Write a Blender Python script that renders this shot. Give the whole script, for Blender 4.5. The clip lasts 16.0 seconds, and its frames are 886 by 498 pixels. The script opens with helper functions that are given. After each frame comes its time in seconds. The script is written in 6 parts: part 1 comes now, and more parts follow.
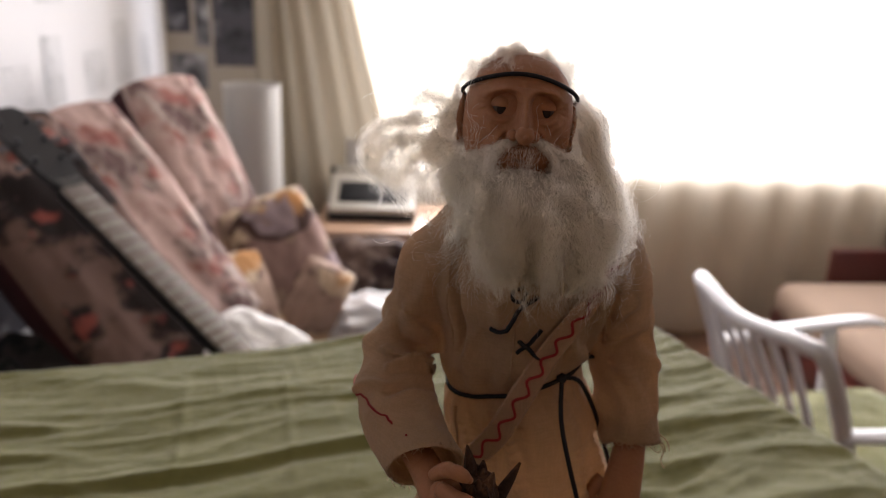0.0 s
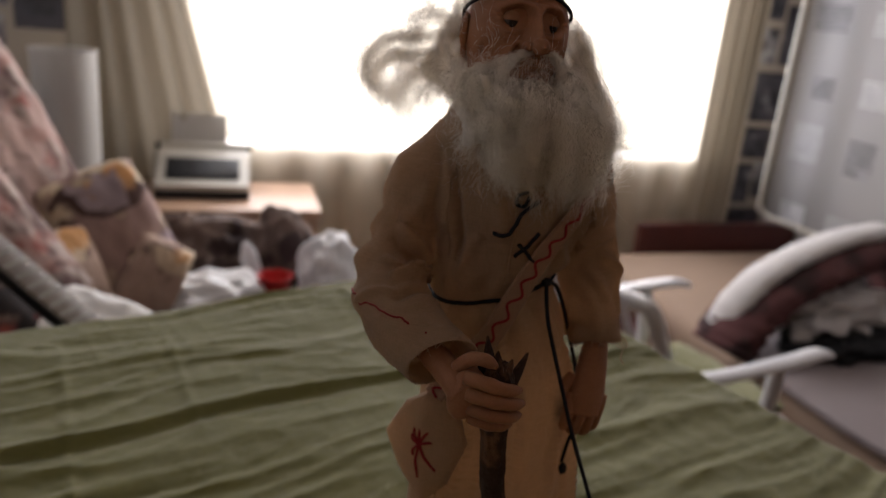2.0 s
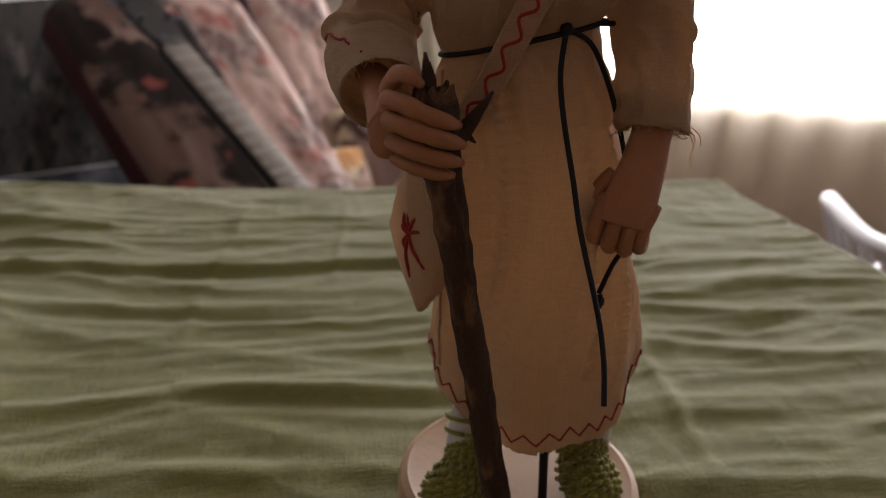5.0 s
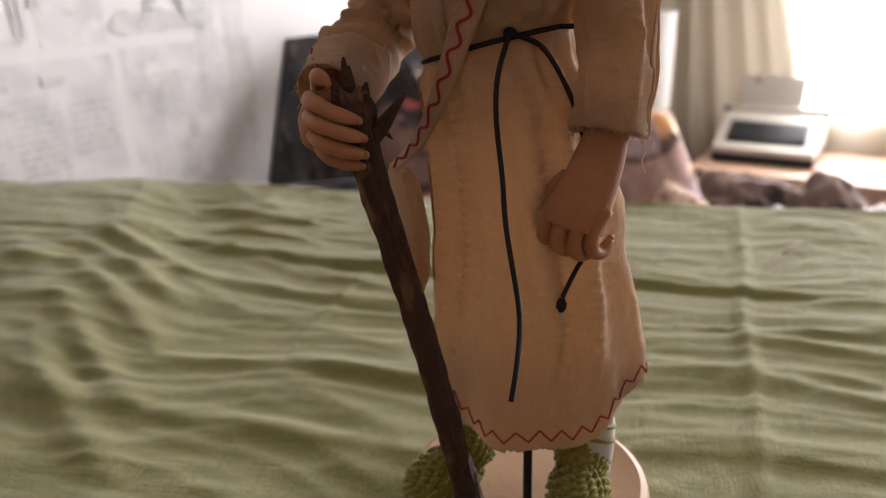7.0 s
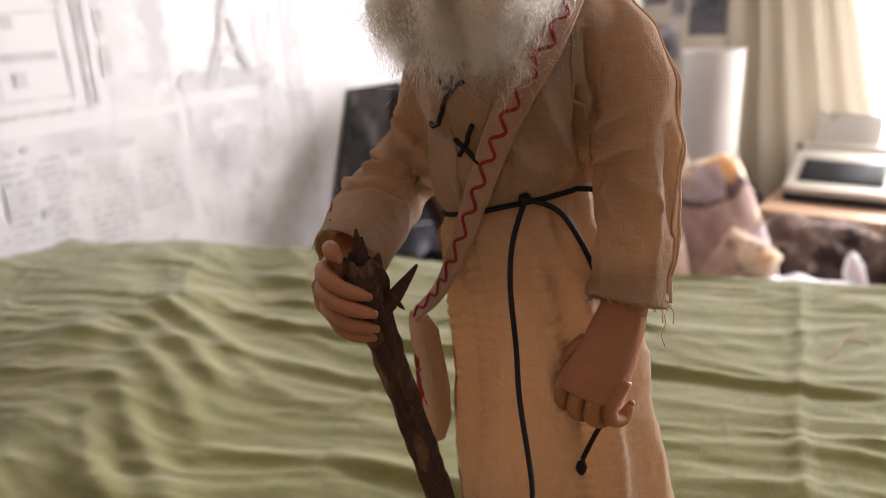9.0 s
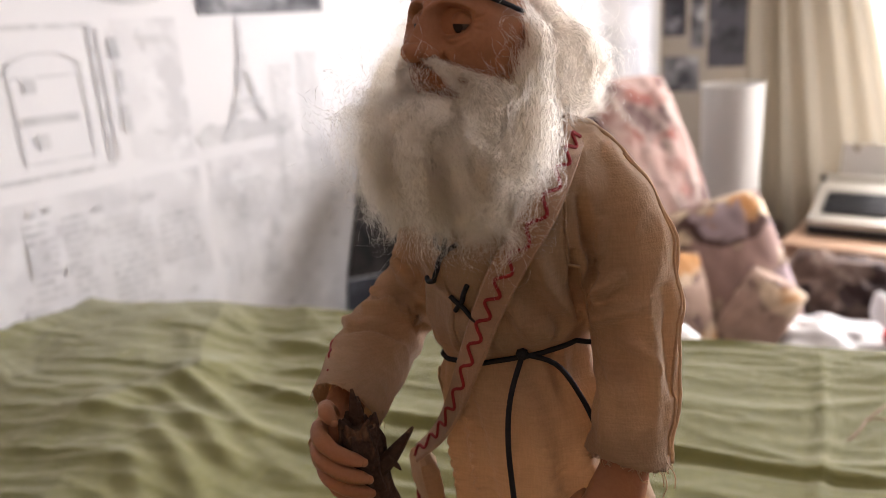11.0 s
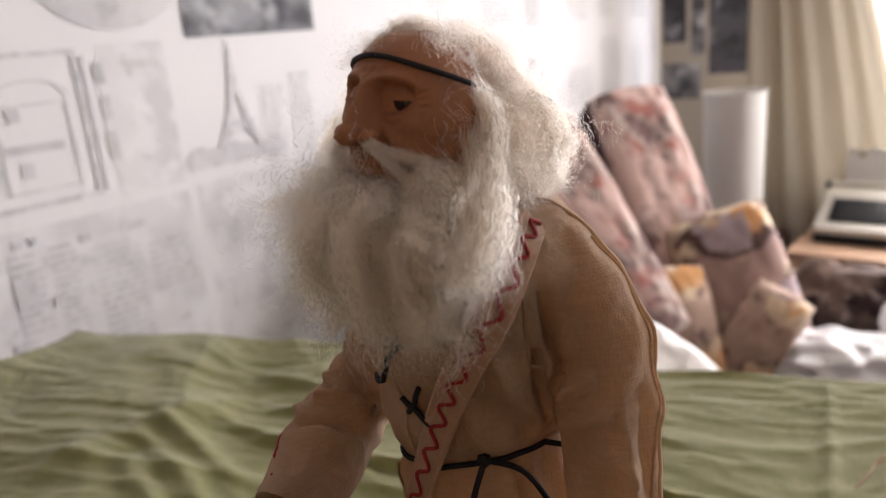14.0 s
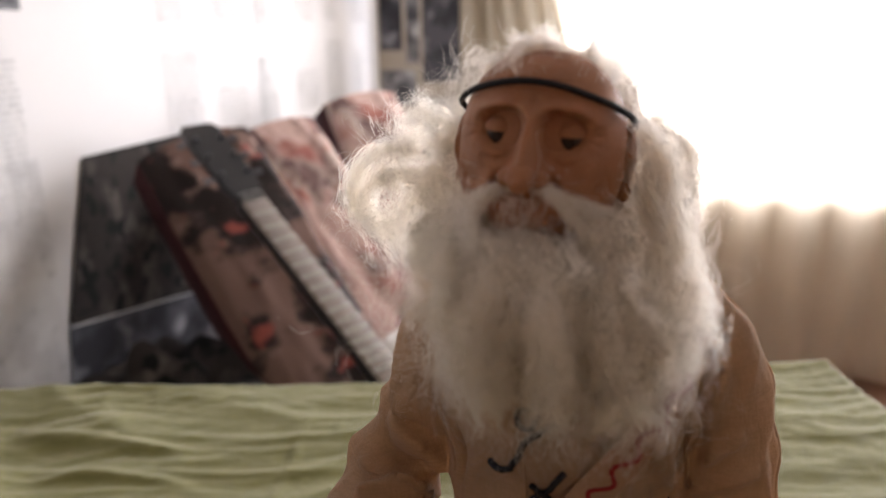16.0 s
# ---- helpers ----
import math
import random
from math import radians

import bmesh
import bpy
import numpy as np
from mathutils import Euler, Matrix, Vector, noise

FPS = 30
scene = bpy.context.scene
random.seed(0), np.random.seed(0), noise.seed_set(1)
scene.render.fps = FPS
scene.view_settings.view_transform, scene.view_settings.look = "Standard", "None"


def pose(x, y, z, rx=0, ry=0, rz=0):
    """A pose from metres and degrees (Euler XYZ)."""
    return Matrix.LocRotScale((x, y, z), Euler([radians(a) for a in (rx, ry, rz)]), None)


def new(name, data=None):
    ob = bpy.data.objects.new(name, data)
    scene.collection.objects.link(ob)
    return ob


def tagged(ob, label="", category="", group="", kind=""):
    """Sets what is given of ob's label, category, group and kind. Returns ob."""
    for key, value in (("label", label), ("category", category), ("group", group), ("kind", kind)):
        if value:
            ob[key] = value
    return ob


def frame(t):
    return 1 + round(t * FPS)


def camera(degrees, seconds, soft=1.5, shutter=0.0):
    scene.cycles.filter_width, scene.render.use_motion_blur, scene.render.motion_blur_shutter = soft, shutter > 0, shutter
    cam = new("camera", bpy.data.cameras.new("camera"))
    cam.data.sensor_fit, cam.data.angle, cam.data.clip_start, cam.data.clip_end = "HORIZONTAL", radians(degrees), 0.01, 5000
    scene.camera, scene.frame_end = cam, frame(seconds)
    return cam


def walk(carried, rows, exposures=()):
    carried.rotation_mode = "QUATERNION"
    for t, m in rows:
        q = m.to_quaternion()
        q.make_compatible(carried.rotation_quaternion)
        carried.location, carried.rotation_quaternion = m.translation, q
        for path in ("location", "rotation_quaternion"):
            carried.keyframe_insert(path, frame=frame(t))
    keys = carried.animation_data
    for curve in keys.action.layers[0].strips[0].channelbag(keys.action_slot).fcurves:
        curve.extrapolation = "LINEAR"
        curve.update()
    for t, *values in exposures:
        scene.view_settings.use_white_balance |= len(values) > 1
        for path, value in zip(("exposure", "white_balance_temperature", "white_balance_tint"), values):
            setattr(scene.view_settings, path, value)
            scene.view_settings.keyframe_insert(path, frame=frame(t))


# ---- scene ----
from mathutils.bvhtree import BVHTree

cam = camera(61.5, 16.0, soft=0.9)
cam.data.dof.use_dof = True
cam.data.dof.focus_distance = 0.285
cam.data.dof.aperture_fstop = 8.5
# seconds, place in metres, turn in degrees
ROWS = [
    (0.0, -0.0007, 0.0019, 1.4689, 72.02, -1.64, 0.02),
    (0.5, -0.0410, -0.0099, 1.4697, 71.58, -1.87, -6.77),
    (1.0, -0.0709, 0.0014, 1.4623, 72.16, -3.47, -11.55),
    (1.5, -0.0867, 0.0000, 1.4481, 71.88, -4.87, -13.84),
    (2.0, -0.0868, -0.0155, 1.4357, 71.71, -4.99, -13.65),
    (2.5, -0.0844, -0.0182, 1.4238, 70.93, -5.03, -12.24),
    (3.0, -0.0762, -0.0210, 1.4038, 70.62, -4.50, -9.89),
    (3.5, -0.0591, -0.0140, 1.3834, 69.76, -3.84, -6.79),
    (4.0, -0.0325, -0.0035, 1.3566, 68.87, -3.05, -0.38),
    (4.5, 0.0134, 0.0068, 1.3359, 68.20, -2.88, 4.66),
    (7.0, 0.2044, 0.0407, 1.3285, 69.70, 1.62, 32.66),
    (7.5, 0.2094, 0.0605, 1.3455, 69.50, 2.49, 35.01),
    (8.0, 0.2095, 0.0737, 1.3516, 69.65, 2.94, 35.98),
    (8.5, 0.2048, 0.0770, 1.3646, 70.31, 2.59, 36.85),
    (9.0, 0.2104, 0.0718, 1.3800, 71.77, 2.82, 37.59),
    (9.5, 0.2155, 0.0712, 1.3882, 72.67, 3.38, 37.99),
    (10.0, 0.2121, 0.0675, 1.4027, 73.36, 3.08, 38.43),
    (12.5, 0.2078, 0.1416, 1.4449, 73.72, 5.66, 40.41),
    (13.0, 0.2035, 0.1410, 1.4453, 73.64, 5.76, 40.70),
    (13.5, 0.2035, 0.1419, 1.4462, 73.69, 5.36, 40.46),
    (14.0, 0.2028, 0.1363, 1.4480, 74.05, 4.92, 39.29),
    (14.5, 0.1868, 0.1295, 1.4514, 74.20, 4.22, 36.51),
    (15.0, 0.1523, 0.1281, 1.4518, 73.70, 3.31, 31.37),
    (15.5, 0.1229, 0.1255, 1.4578, 73.32, 1.98, 23.51),
    (16.0, 0.0667, 0.1155, 1.4593, 72.93, 0.65, 16.59),
]
EXPOSURES = [(t, e, 6500, 18) for t, e in ((0, 0.21), (0.5, -0.04), (1, -0.22), (2, -0.57), (3, -0.64), (3.5, -0.66), (4, -0.46), (4.5, -0.18), (4.7, -0.08), (7, 0.74), (8, 0.92), (9, 1.05), (10.2, 0.98), (12.5, 0.62), (14, 0.55), (15, 0.60), (15.5, 0.64), (16, 0.62))]
walk(cam, [(t, pose(x, y, z, rx, ry, rz)) for t, x, y, z, rx, ry, rz in ROWS], EXPOSURES)

# ---- world and light ----
world = bpy.data.worlds.new("sky")
scene.world = world
world.use_nodes = True
wn = world.node_tree
sky = wn.nodes.new("ShaderNodeTexSky")
sky.sky_type, sky.sun_disc = "NISHITA", False
sky.sun_elevation, sky.sun_rotation = radians(35), radians(200)
wn.links.new(sky.outputs[0], wn.nodes["Background"].inputs[0])
wn.nodes["Background"].inputs[1].default_value = 0.12
ROOM = pose(0, 0, 0, 0, 0, 2.5)


def room(u, v, z, rx=0, ry=0, rz=0):
    """A pose in the room's own axes: u along the window wall, v towards it."""
    return ROOM @ pose(u, v, z, rx, ry, rz)


LEFT, RIGHT, BACK, REAR, HIGH = -1.04, 2.86, 3.36, -1.6, 2.6
WIN_L, WIN_R, SILL, WIN_T = -0.30, 2.36, 0.79, 2.25
lamp = bpy.data.lights.new("window_daylight", "AREA")
lamp.shape, lamp.size, lamp.size_y, lamp.energy = "RECTANGLE", WIN_R - WIN_L, WIN_T - SILL, 200
lamp.color = (0.90, 0.95, 1.0)
light = new("window_daylight", lamp)
light.matrix_world = room((WIN_L + WIN_R) / 2, BACK + 0.03, (SILL + WIN_T) / 2, -90)

# ---- materials ----


def material(name, color, rough=0.7, vary=0.12, scale=40.0, bump=0.15, fine=400.0, metal=0.0, sheen=0.0, trans=0.0, spec=0.3, dist=0.002):
    """A plain surface with mottling at two scales and a fine relief."""
    m = bpy.data.materials.new(name)
    m.use_nodes = True
    t = m.node_tree
    b = t.nodes["Principled BSDF"]
    co = t.nodes.new("ShaderNodeTexCoord")
    n1, n2 = t.nodes.new("ShaderNodeTexNoise"), t.nodes.new("ShaderNodeTexNoise")
    n1.inputs["Scale"].default_value, n2.inputs["Scale"].default_value = scale, fine
    n1.inputs["Detail"].default_value, n2.inputs["Detail"].default_value = 4, 3
    mix = t.nodes.new("ShaderNodeMix")
    mix.data_type = "RGBA"
    mix.inputs["A"].default_value = [c * (1 - vary) for c in color] + [1]
    mix.inputs["B"].default_value = [min(1, c * (1 + vary)) for c in color] + [1]
    add = t.nodes.new("ShaderNodeMath")
    add.operation = "MULTIPLY_ADD"
    add.inputs[1].default_value = 0.5
    half = t.nodes.new("ShaderNodeMath")
    half.operation = "MULTIPLY"
    half.inputs[1].default_value = 0.5
    bp = t.nodes.new("ShaderNodeBump")
    bp.inputs["Strength"].default_value, bp.inputs["Distance"].default_value = bump, dist
    for n in (n1, n2):
        t.links.new(co.outputs["Object"], n.inputs["Vector"])
    t.links.new(n2.outputs[0], half.inputs[0])
    t.links.new(n1.outputs[0], add.inputs[0])
    t.links.new(half.outputs[0], add.inputs[2])
    t.links.new(add.outputs[0], mix.inputs["Factor"])
    t.links.new(mix.outputs["Result"], b.inputs["Base Color"])
    t.links.new(n2.outputs[0], bp.inputs["Height"])
    t.links.new(bp.outputs[0], b.inputs["Normal"])
    b.inputs["Roughness"].default_value, b.inputs["Metallic"].default_value = rough, metal
    b.inputs["Specular IOR Level"].default_value = spec
    b.inputs["Sheen Weight"].default_value = sheen
    if trans:
        tr = t.nodes.new("ShaderNodeBsdfTranslucent")
        ms = t.nodes.new("ShaderNodeMixShader")
        ms.inputs[0].default_value = trans
        t.links.new(mix.outputs["Result"], tr.inputs[0])
        t.links.new(b.outputs[0], ms.inputs[1])
        t.links.new(tr.outputs[0], ms.inputs[2])
        t.links.new(ms.outputs[0], t.nodes["Material Output"].inputs["Surface"])
    return m


def mix_over(m, factor, color, where="Base Color"):
    """Lays a colour over a material's own, by a factor socket."""
    t = m.node_tree
    b = t.nodes["Principled BSDF"]
    old = b.inputs[where].links[0].from_socket
    mix = t.nodes.new("ShaderNodeMix")
    mix.data_type = "RGBA"
    t.links.new(factor, mix.inputs["Factor"])
    t.links.new(old, mix.inputs["A"])
    mix.inputs["B"].default_value = (*color, 1)
    for l in [l for l in t.links if l.from_socket == old and l.to_node != mix]:
        target = l.to_socket
        t.links.new(mix.outputs["Result"], target)
    return mix


def ramp(m, socket, lo, hi):
    r = m.node_tree.nodes.new("ShaderNodeMapRange")
    r.inputs["From Min"].default_value, r.inputs["From Max"].default_value = lo, hi
    m.node_tree.links.new(socket, r.inputs["Value"])
    return r.outputs[0]


def noise_of(m, scale, detail=3.0, stretch=(1, 1, 1)):
    t = m.node_tree
    co, mp, n = t.nodes.new("ShaderNodeTexCoord"), t.nodes.new("ShaderNodeMapping"), t.nodes.new("ShaderNodeTexNoise")
    mp.inputs["Scale"].default_value = stretch
    n.inputs["Scale"].default_value, n.inputs["Detail"].default_value = scale, detail
    t.links.new(co.outputs["Object"], mp.inputs[0])
    t.links.new(mp.outputs[0], n.inputs["Vector"])
    return n.outputs[0]


CLOTH = material("green_cloth", (0.192, 0.186, 0.052), 0.9, 0.14, 9, 0.35, 700, sheen=0.3)
LINEN = material("cream_linen", (0.58, 0.405, 0.258), 0.85, 0.10, 60, 0.6, 1500, sheen=0.3, trans=0.52, dist=0.0006)
STRAP = material("pale_linen_strap", (0.38, 0.232, 0.148), 0.85, 0.07, 90, 0.5, 1600, sheen=0.2, dist=0.0005)
SKIN = material("painted_clay", (0.34, 0.152, 0.076), 0.55, 0.22, 150, 0.4, 620, dist=0.0006)
HAIR = material("white_wool", (0.995, 0.95, 0.895), 0.9, 0.02, 60, 0.0, 2200, trans=0.92)
CORD = material("black_cord", (0.012, 0.011, 0.014), 0.7, 0.2, 300, 0.4, 1500, dist=0.0006)
RED = material("red_thread", (0.27, 0.017, 0.02), 0.7, 0.15, 300, 0.3, 1500, dist=0.0004)
BARK = material("dark_bark", (0.05, 0.024, 0.015), 0.8, 0.5, 130, 0.7, 500, dist=0.002)
KNIT = material("green_knit", (0.235, 0.215, 0.020), 0.95, 0.3, 260, 0.6, 900, sheen=0.4, dist=0.002)
STOCK = material("white_stocking", (0.518, 0.488, 0.459), 0.9, 0.06, 200, 0.3, 1500, dist=0.0005)
PINE = material("pale_wood", (0.40, 0.25, 0.145), 0.5, 0.12, 60, 0.12, 300)
# eye whites darkened almost to black, so the eyes read as shaded slits
BALL = material("shaded_eye_white", (0.075, 0.048, 0.034), 0.3, 0.1, 200, 0.0, 400, spec=0.5)
EYE = material("dark_eye_paint", (0.030, 0.018, 0.013), 0.5, 0.2, 200, 0.0, 400, spec=0.2)
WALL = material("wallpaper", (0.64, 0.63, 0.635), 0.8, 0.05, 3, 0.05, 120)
# the same paper darkened, keeping down the light bounced from the right wall
WALL_SHADED = material("shaded_wallpaper", (0.311, 0.3, 0.296), 0.8, 0.06, 3, 0.05, 120)
# the wallpaper browned and darkened for the shade around and under the window
DIMWALL = material("shaded_brown_wallpaper", (0.42, 0.37, 0.31), 0.8, 0.10, 4, 0.05, 120)
# rear wall and ceiling stay out of view; their tones set the bounced fill
PLAIN = material("unseen_rear_brown", (0.32, 0.215, 0.14), 0.85, 0.06, 3, 0.1, 150)
CEIL = material("pale_ceiling", (0.55, 0.50, 0.45), 0.9, 0.04, 3, 0.08, 120)
FLOOR = material("brown_boards", (0.12, 0.06, 0.035), 0.45, 0.25, 6, 0.1, 90)
SHEER = material("sheer_curtain", (0.84, 0.73, 0.57), 0.85, 0.05, 20, 0.1, 900, trans=0.55)
DRAPE = material("beige_drape", (0.34, 0.296, 0.229), 0.85, 0.06, 12, 0.15, 700, trans=0.14)
FRAME = material("white_frame", (0.592, 0.585, 0.562), 0.4, 0.04, 8, 0.04, 120)
DARKRED = material("dark_red_fabric", (0.0444, 0.00888, 0.0104), 0.85, 0.2, 20, 0.2, 500)
BLACKB = material("black_fabric", (0.0148, 0.0148, 0.0163), 0.8, 0.3, 14, 0.2, 300)
WHITEP = material("white_plastic", (0.607, 0.607, 0.629), 0.35, 0.03, 20, 0.03, 200, spec=0.5)
CREAMPL = material("cream_plastic", (0.444, 0.422, 0.37), 0.45, 0.05, 30, 0.04, 300)
BLACKPL = material("black_plastic", (0.012, 0.012, 0.014), 0.4, 0.2, 40, 0.06, 300)
PAPER = material("white_paper", (0.622, 0.607, 0.577), 0.85, 0.03, 30, 0.03, 300, trans=0.2)
DESK = material("desk_wood", (0.429, 0.281, 0.192), 0.35, 0.12, 10, 0.06, 120)
MAHOG = material("mahogany", (0.075, 0.018, 0.014), 0.3, 0.3, 12, 0.05, 120)
BED = material("tan_bedspread", (0.222, 0.155, 0.111), 0.9, 0.1, 8, 0.2, 300)
GREYM = material("grey_mattress_cover", (0.2, 0.17, 0.17), 0.9, 0.1, 8, 0.2, 300)
CLEAR = material("white_bag", (0.80, 0.80, 0.81), 0.35, 0.04, 20, 0.2, 60, trans=0.2, dist=0.01)
REDPL = material("red_plastic", (0.481, 0.0222, 0.0222), 0.35, 0.1, 20, 0.05, 200)
ROSEW = material("guitar_neck", (0.237, 0.2, 0.178), 0.45, 0.15, 30, 0.05, 200)


def blotched(name, base, spots, rough=0.9, bump=0.25, fine=500):
    """A printed fabric: patches of other colours, each (colour, scale, from, to, stretch)."""
    m = material(name, base, rough, 0.12, 14, bump, fine)
    for color, scale, lo, hi, stretch in spots:
        mix_over(m, ramp(m, noise_of(m, scale, 4.0, stretch), lo, hi), color)
    return m


def scattering(m, weight, scale, tint):
    """Lets light wander a little under the surface."""
    b = m.node_tree.nodes["Principled BSDF"]
    b.inputs["Subsurface Weight"].default_value = weight
    b.inputs["Subsurface Scale"].default_value = scale
    b.inputs["Subsurface Radius"].default_value = tint
    return m


WOOL = material("loose_wool", (0.99, 0.935, 0.87), 0.9, 0.03, 160, 0.4, 1400, sheen=0.3, trans=0.62, dist=0.001)
scattering(SKIN, 0.10, 0.0022, (1.0, 0.30, 0.12))


def see_through(m, share):
    """An open weave that lets a share of the light pass between its threads."""
    t = m.node_tree
    out = t.nodes["Material Output"]
    old = out.inputs["Surface"].links[0].from_socket
    tp, ms = t.nodes.new("ShaderNodeBsdfTransparent"), t.nodes.new("ShaderNodeMixShader")
    ms.inputs[0].default_value = share
    t.links.new(old, ms.inputs[1])
    t.links.new(tp.outputs[0], ms.inputs[2])
    t.links.new(ms.outputs[0], out.inputs["Surface"])


see_through(SHEER, 0.5)
see_through(WOOL, 0.45)
see_through(HAIR, 0.15)


def woven(m, scale, along, across, depth, tone=0.22):
    """Threads in two directions, as relief and as a slight change of tone."""
    t = m.node_tree
    b = t.nodes["Principled BSDF"]
    a, c = noise_of(m, scale, 2.0, along), noise_of(m, scale, 2.0, across)
    add = t.nodes.new("ShaderNodeMath")
    t.links.new(a, add.inputs[0])
    t.links.new(c, add.inputs[1])
    bp = t.nodes.new("ShaderNodeBump")
    bp.inputs["Strength"].default_value, bp.inputs["Distance"].default_value = 0.9, depth
    t.links.new(add.outputs[0], bp.inputs["Height"])
    t.links.new(b.inputs["Normal"].links[0].from_socket, bp.inputs["Normal"])
    t.links.new(bp.outputs[0], b.inputs["Normal"])
    r = ramp(m, add.outputs[0], 1.18, 0.82)
    k = t.nodes.new("ShaderNodeMath")
    k.operation = "MULTIPLY"
    k.inputs[1].default_value = tone
    t.links.new(r, k.inputs[0])
    mix_over(m, k.outputs[0], (0.05, 0.04, 0.025))


woven(LINEN, 1300, (1, 1, 0.07), (0.09, 0.09, 1), 0.0004, 0.10)
mix_over(BARK, ramp(BARK, noise_of(BARK, 90, 4.0, (1, 1, 0.5)), 0.55, 0.68), (0.17, 0.085, 0.045))
woven(STRAP, 1300, (1, 1, 0.07), (0.09, 0.09, 1), 0.0003, 0.12)
woven(CLOTH, 1000, (1, 0.05, 1), (0.05, 1, 1), 0.0006, 0.30)
FLORAL = blotched("floral_fabric", (0.48, 0.34, 0.30), [((0.30, 0.115, 0.095), 7, 0.50, 0.60, (1, 1, 1)), ((0.47, 0.385, 0.34), 9, 0.52, 0.62, (1, 1, 1)), ((0.14, 0.085, 0.078), 9, 0.54, 0.66, (1.4, 1, 1)), ((0.13, 0.085, 0.078), 22, 0.58, 0.72, (1, 1, 1))])
# a darker version of the floral print, for the nearest cushion and mattress
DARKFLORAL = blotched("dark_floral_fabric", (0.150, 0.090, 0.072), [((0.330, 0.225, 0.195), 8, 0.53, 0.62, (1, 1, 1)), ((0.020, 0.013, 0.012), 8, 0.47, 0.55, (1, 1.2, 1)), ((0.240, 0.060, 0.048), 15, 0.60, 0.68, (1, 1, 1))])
BROWN = blotched("brown_print", (0.30, 0.20, 0.175), [((0.58, 0.47, 0.33), 6, 0.50, 0.56, (1, 1, 1)), ((0.074, 0.0407, 0.0333), 6, 0.53, 0.58, (1, 1.4, 1)), ((0.50, 0.25, 0.10), 5.5, 0.58, 0.64, (1, 1, 1)), ((0.311, 0.244, 0.259), 8, 0.58, 0.62, (1, 1, 1))])
CREAMP = blotched("cream_print", (0.42, 0.30, 0.24), [((0.148, 0.0962, 0.0888), 7, 0.50, 0.55, (1, 1, 1)), ((0.60, 0.47, 0.34), 8, 0.54, 0.60, (1, 1, 1)), ((0.52, 0.27, 0.11), 6, 0.58, 0.64, (1, 1, 1))])
PLAID = blotched("brown_plush", (0.118, 0.0814, 0.0666), [((0.252, 0.192, 0.163), 14, 0.50, 0.60, (1, 1, 1)), ((0.037, 0.0222, 0.0207), 8, 0.5, 0.58, (1, 1, 1))])
BLANKET = blotched("maroon_plush", (0.074, 0.0259, 0.0259), [((0.0222, 0.00888, 0.00888), 9, 0.5, 0.6, (1, 1, 1))])
PEG = material("grey_metal", (0.10, 0.10, 0.11), 0.4, 0.2, 40, 0.05, 200, metal=0.6)
BAGM = blotched("black_grey_blotch", (0.026, 0.021, 0.019), [((0.10, 0.085, 0.078), 11, 0.53, 0.68, (1, 1, 0.6)), ((0.006, 0.006, 0.006), 22, 0.5, 0.6, (1, 1, 1))], 0.9, 0.5, 260)
FLEECE = material("white_fleece", (0.459, 0.437, 0.429), 0.95, 0.08, 20, 0.4, 300, sheen=0.3)
LINENW = material("white_cotton", (0.84, 0.82, 0.80), 0.9, 0.05, 15, 0.3, 400)
PHOTO = blotched("printed_photo", (0.252, 0.252, 0.266), [((0.0666, 0.0666, 0.074), 7, 0.45, 0.60, (1, 1, 1)), ((0.459, 0.459, 0.474), 10, 0.52, 0.66, (1, 1, 1))], 0.8, 0.03)
# serves dark photographs, and the cushions' shadow painted on the left wall
DARKPHOTO_SHADE = blotched("dark_photo_and_shade", (0.0888, 0.0888, 0.104), [((0.0296, 0.0296, 0.037), 7, 0.45, 0.60, (1, 1, 1)), ((0.311, 0.311, 0.34), 9, 0.56, 0.70, (1, 1, 1))], 0.8, 0.03)
FAINT = blotched("faint_print", (0.488, 0.485, 0.492), [((0.385, 0.385, 0.392), 18, 0.48, 0.62, (1, 1, 1)), ((0.562, 0.559, 0.562), 7, 0.48, 0.6, (1, 1, 1))], 0.8, 0.03)
INK = blotched("grey_ink", (0.49, 0.487, 0.495), [((0.58, 0.575, 0.58), 22, 0.46, 0.60, (1, 1, 1)), ((0.42, 0.418, 0.425), 40, 0.52, 0.64, (1, 1, 1))], 0.8, 0.03)
NEWS = blotched("newsprint", (0.585, 0.578, 0.585), [((0.50, 0.495, 0.505), 9, 0.48, 0.62, (1, 1, 1)), ((0.43, 0.425, 0.435), 34, 0.58, 0.70, (1, 1, 1)), ((0.63, 0.625, 0.63), 14, 0.50, 0.62, (1, 1, 1))], 0.8, 0.03)

# ---- mesh helpers ----


def tags(ob, label, category, kind="", group=""):
    return tagged(ob, label, category, group, kind)


def mesh_of(name, bm, mats, smooth=True):
    me = bpy.data.meshes.new(name)
    bm.normal_update()
    bm.to_mesh(me)
    bm.free()
    for m in (mats if isinstance(mats, (list, tuple)) else [mats]):
        me.materials.append(m)
    if smooth:
        me.polygons.foreach_set("use_smooth", [True] * len(me.polygons))
        me.set_sharp_from_angle(angle=radians(40))
    return me


def part(name, bm, mat, parent=None, label="", m=None, smooth=True):
    ob = new(name, mesh_of(name, bm, mat, smooth))
    if parent:
        ob.parent = parent
    if m is not None:
        ob.matrix_basis = m
    if label:
        ob["label"] = label
    return ob


def empty(name, m, label, category, kind="", group=""):
    ob = new(name)
    ob.empty_display_size = 0.05
    ob.matrix_basis = m
    return tags(ob, label, category, kind, group)


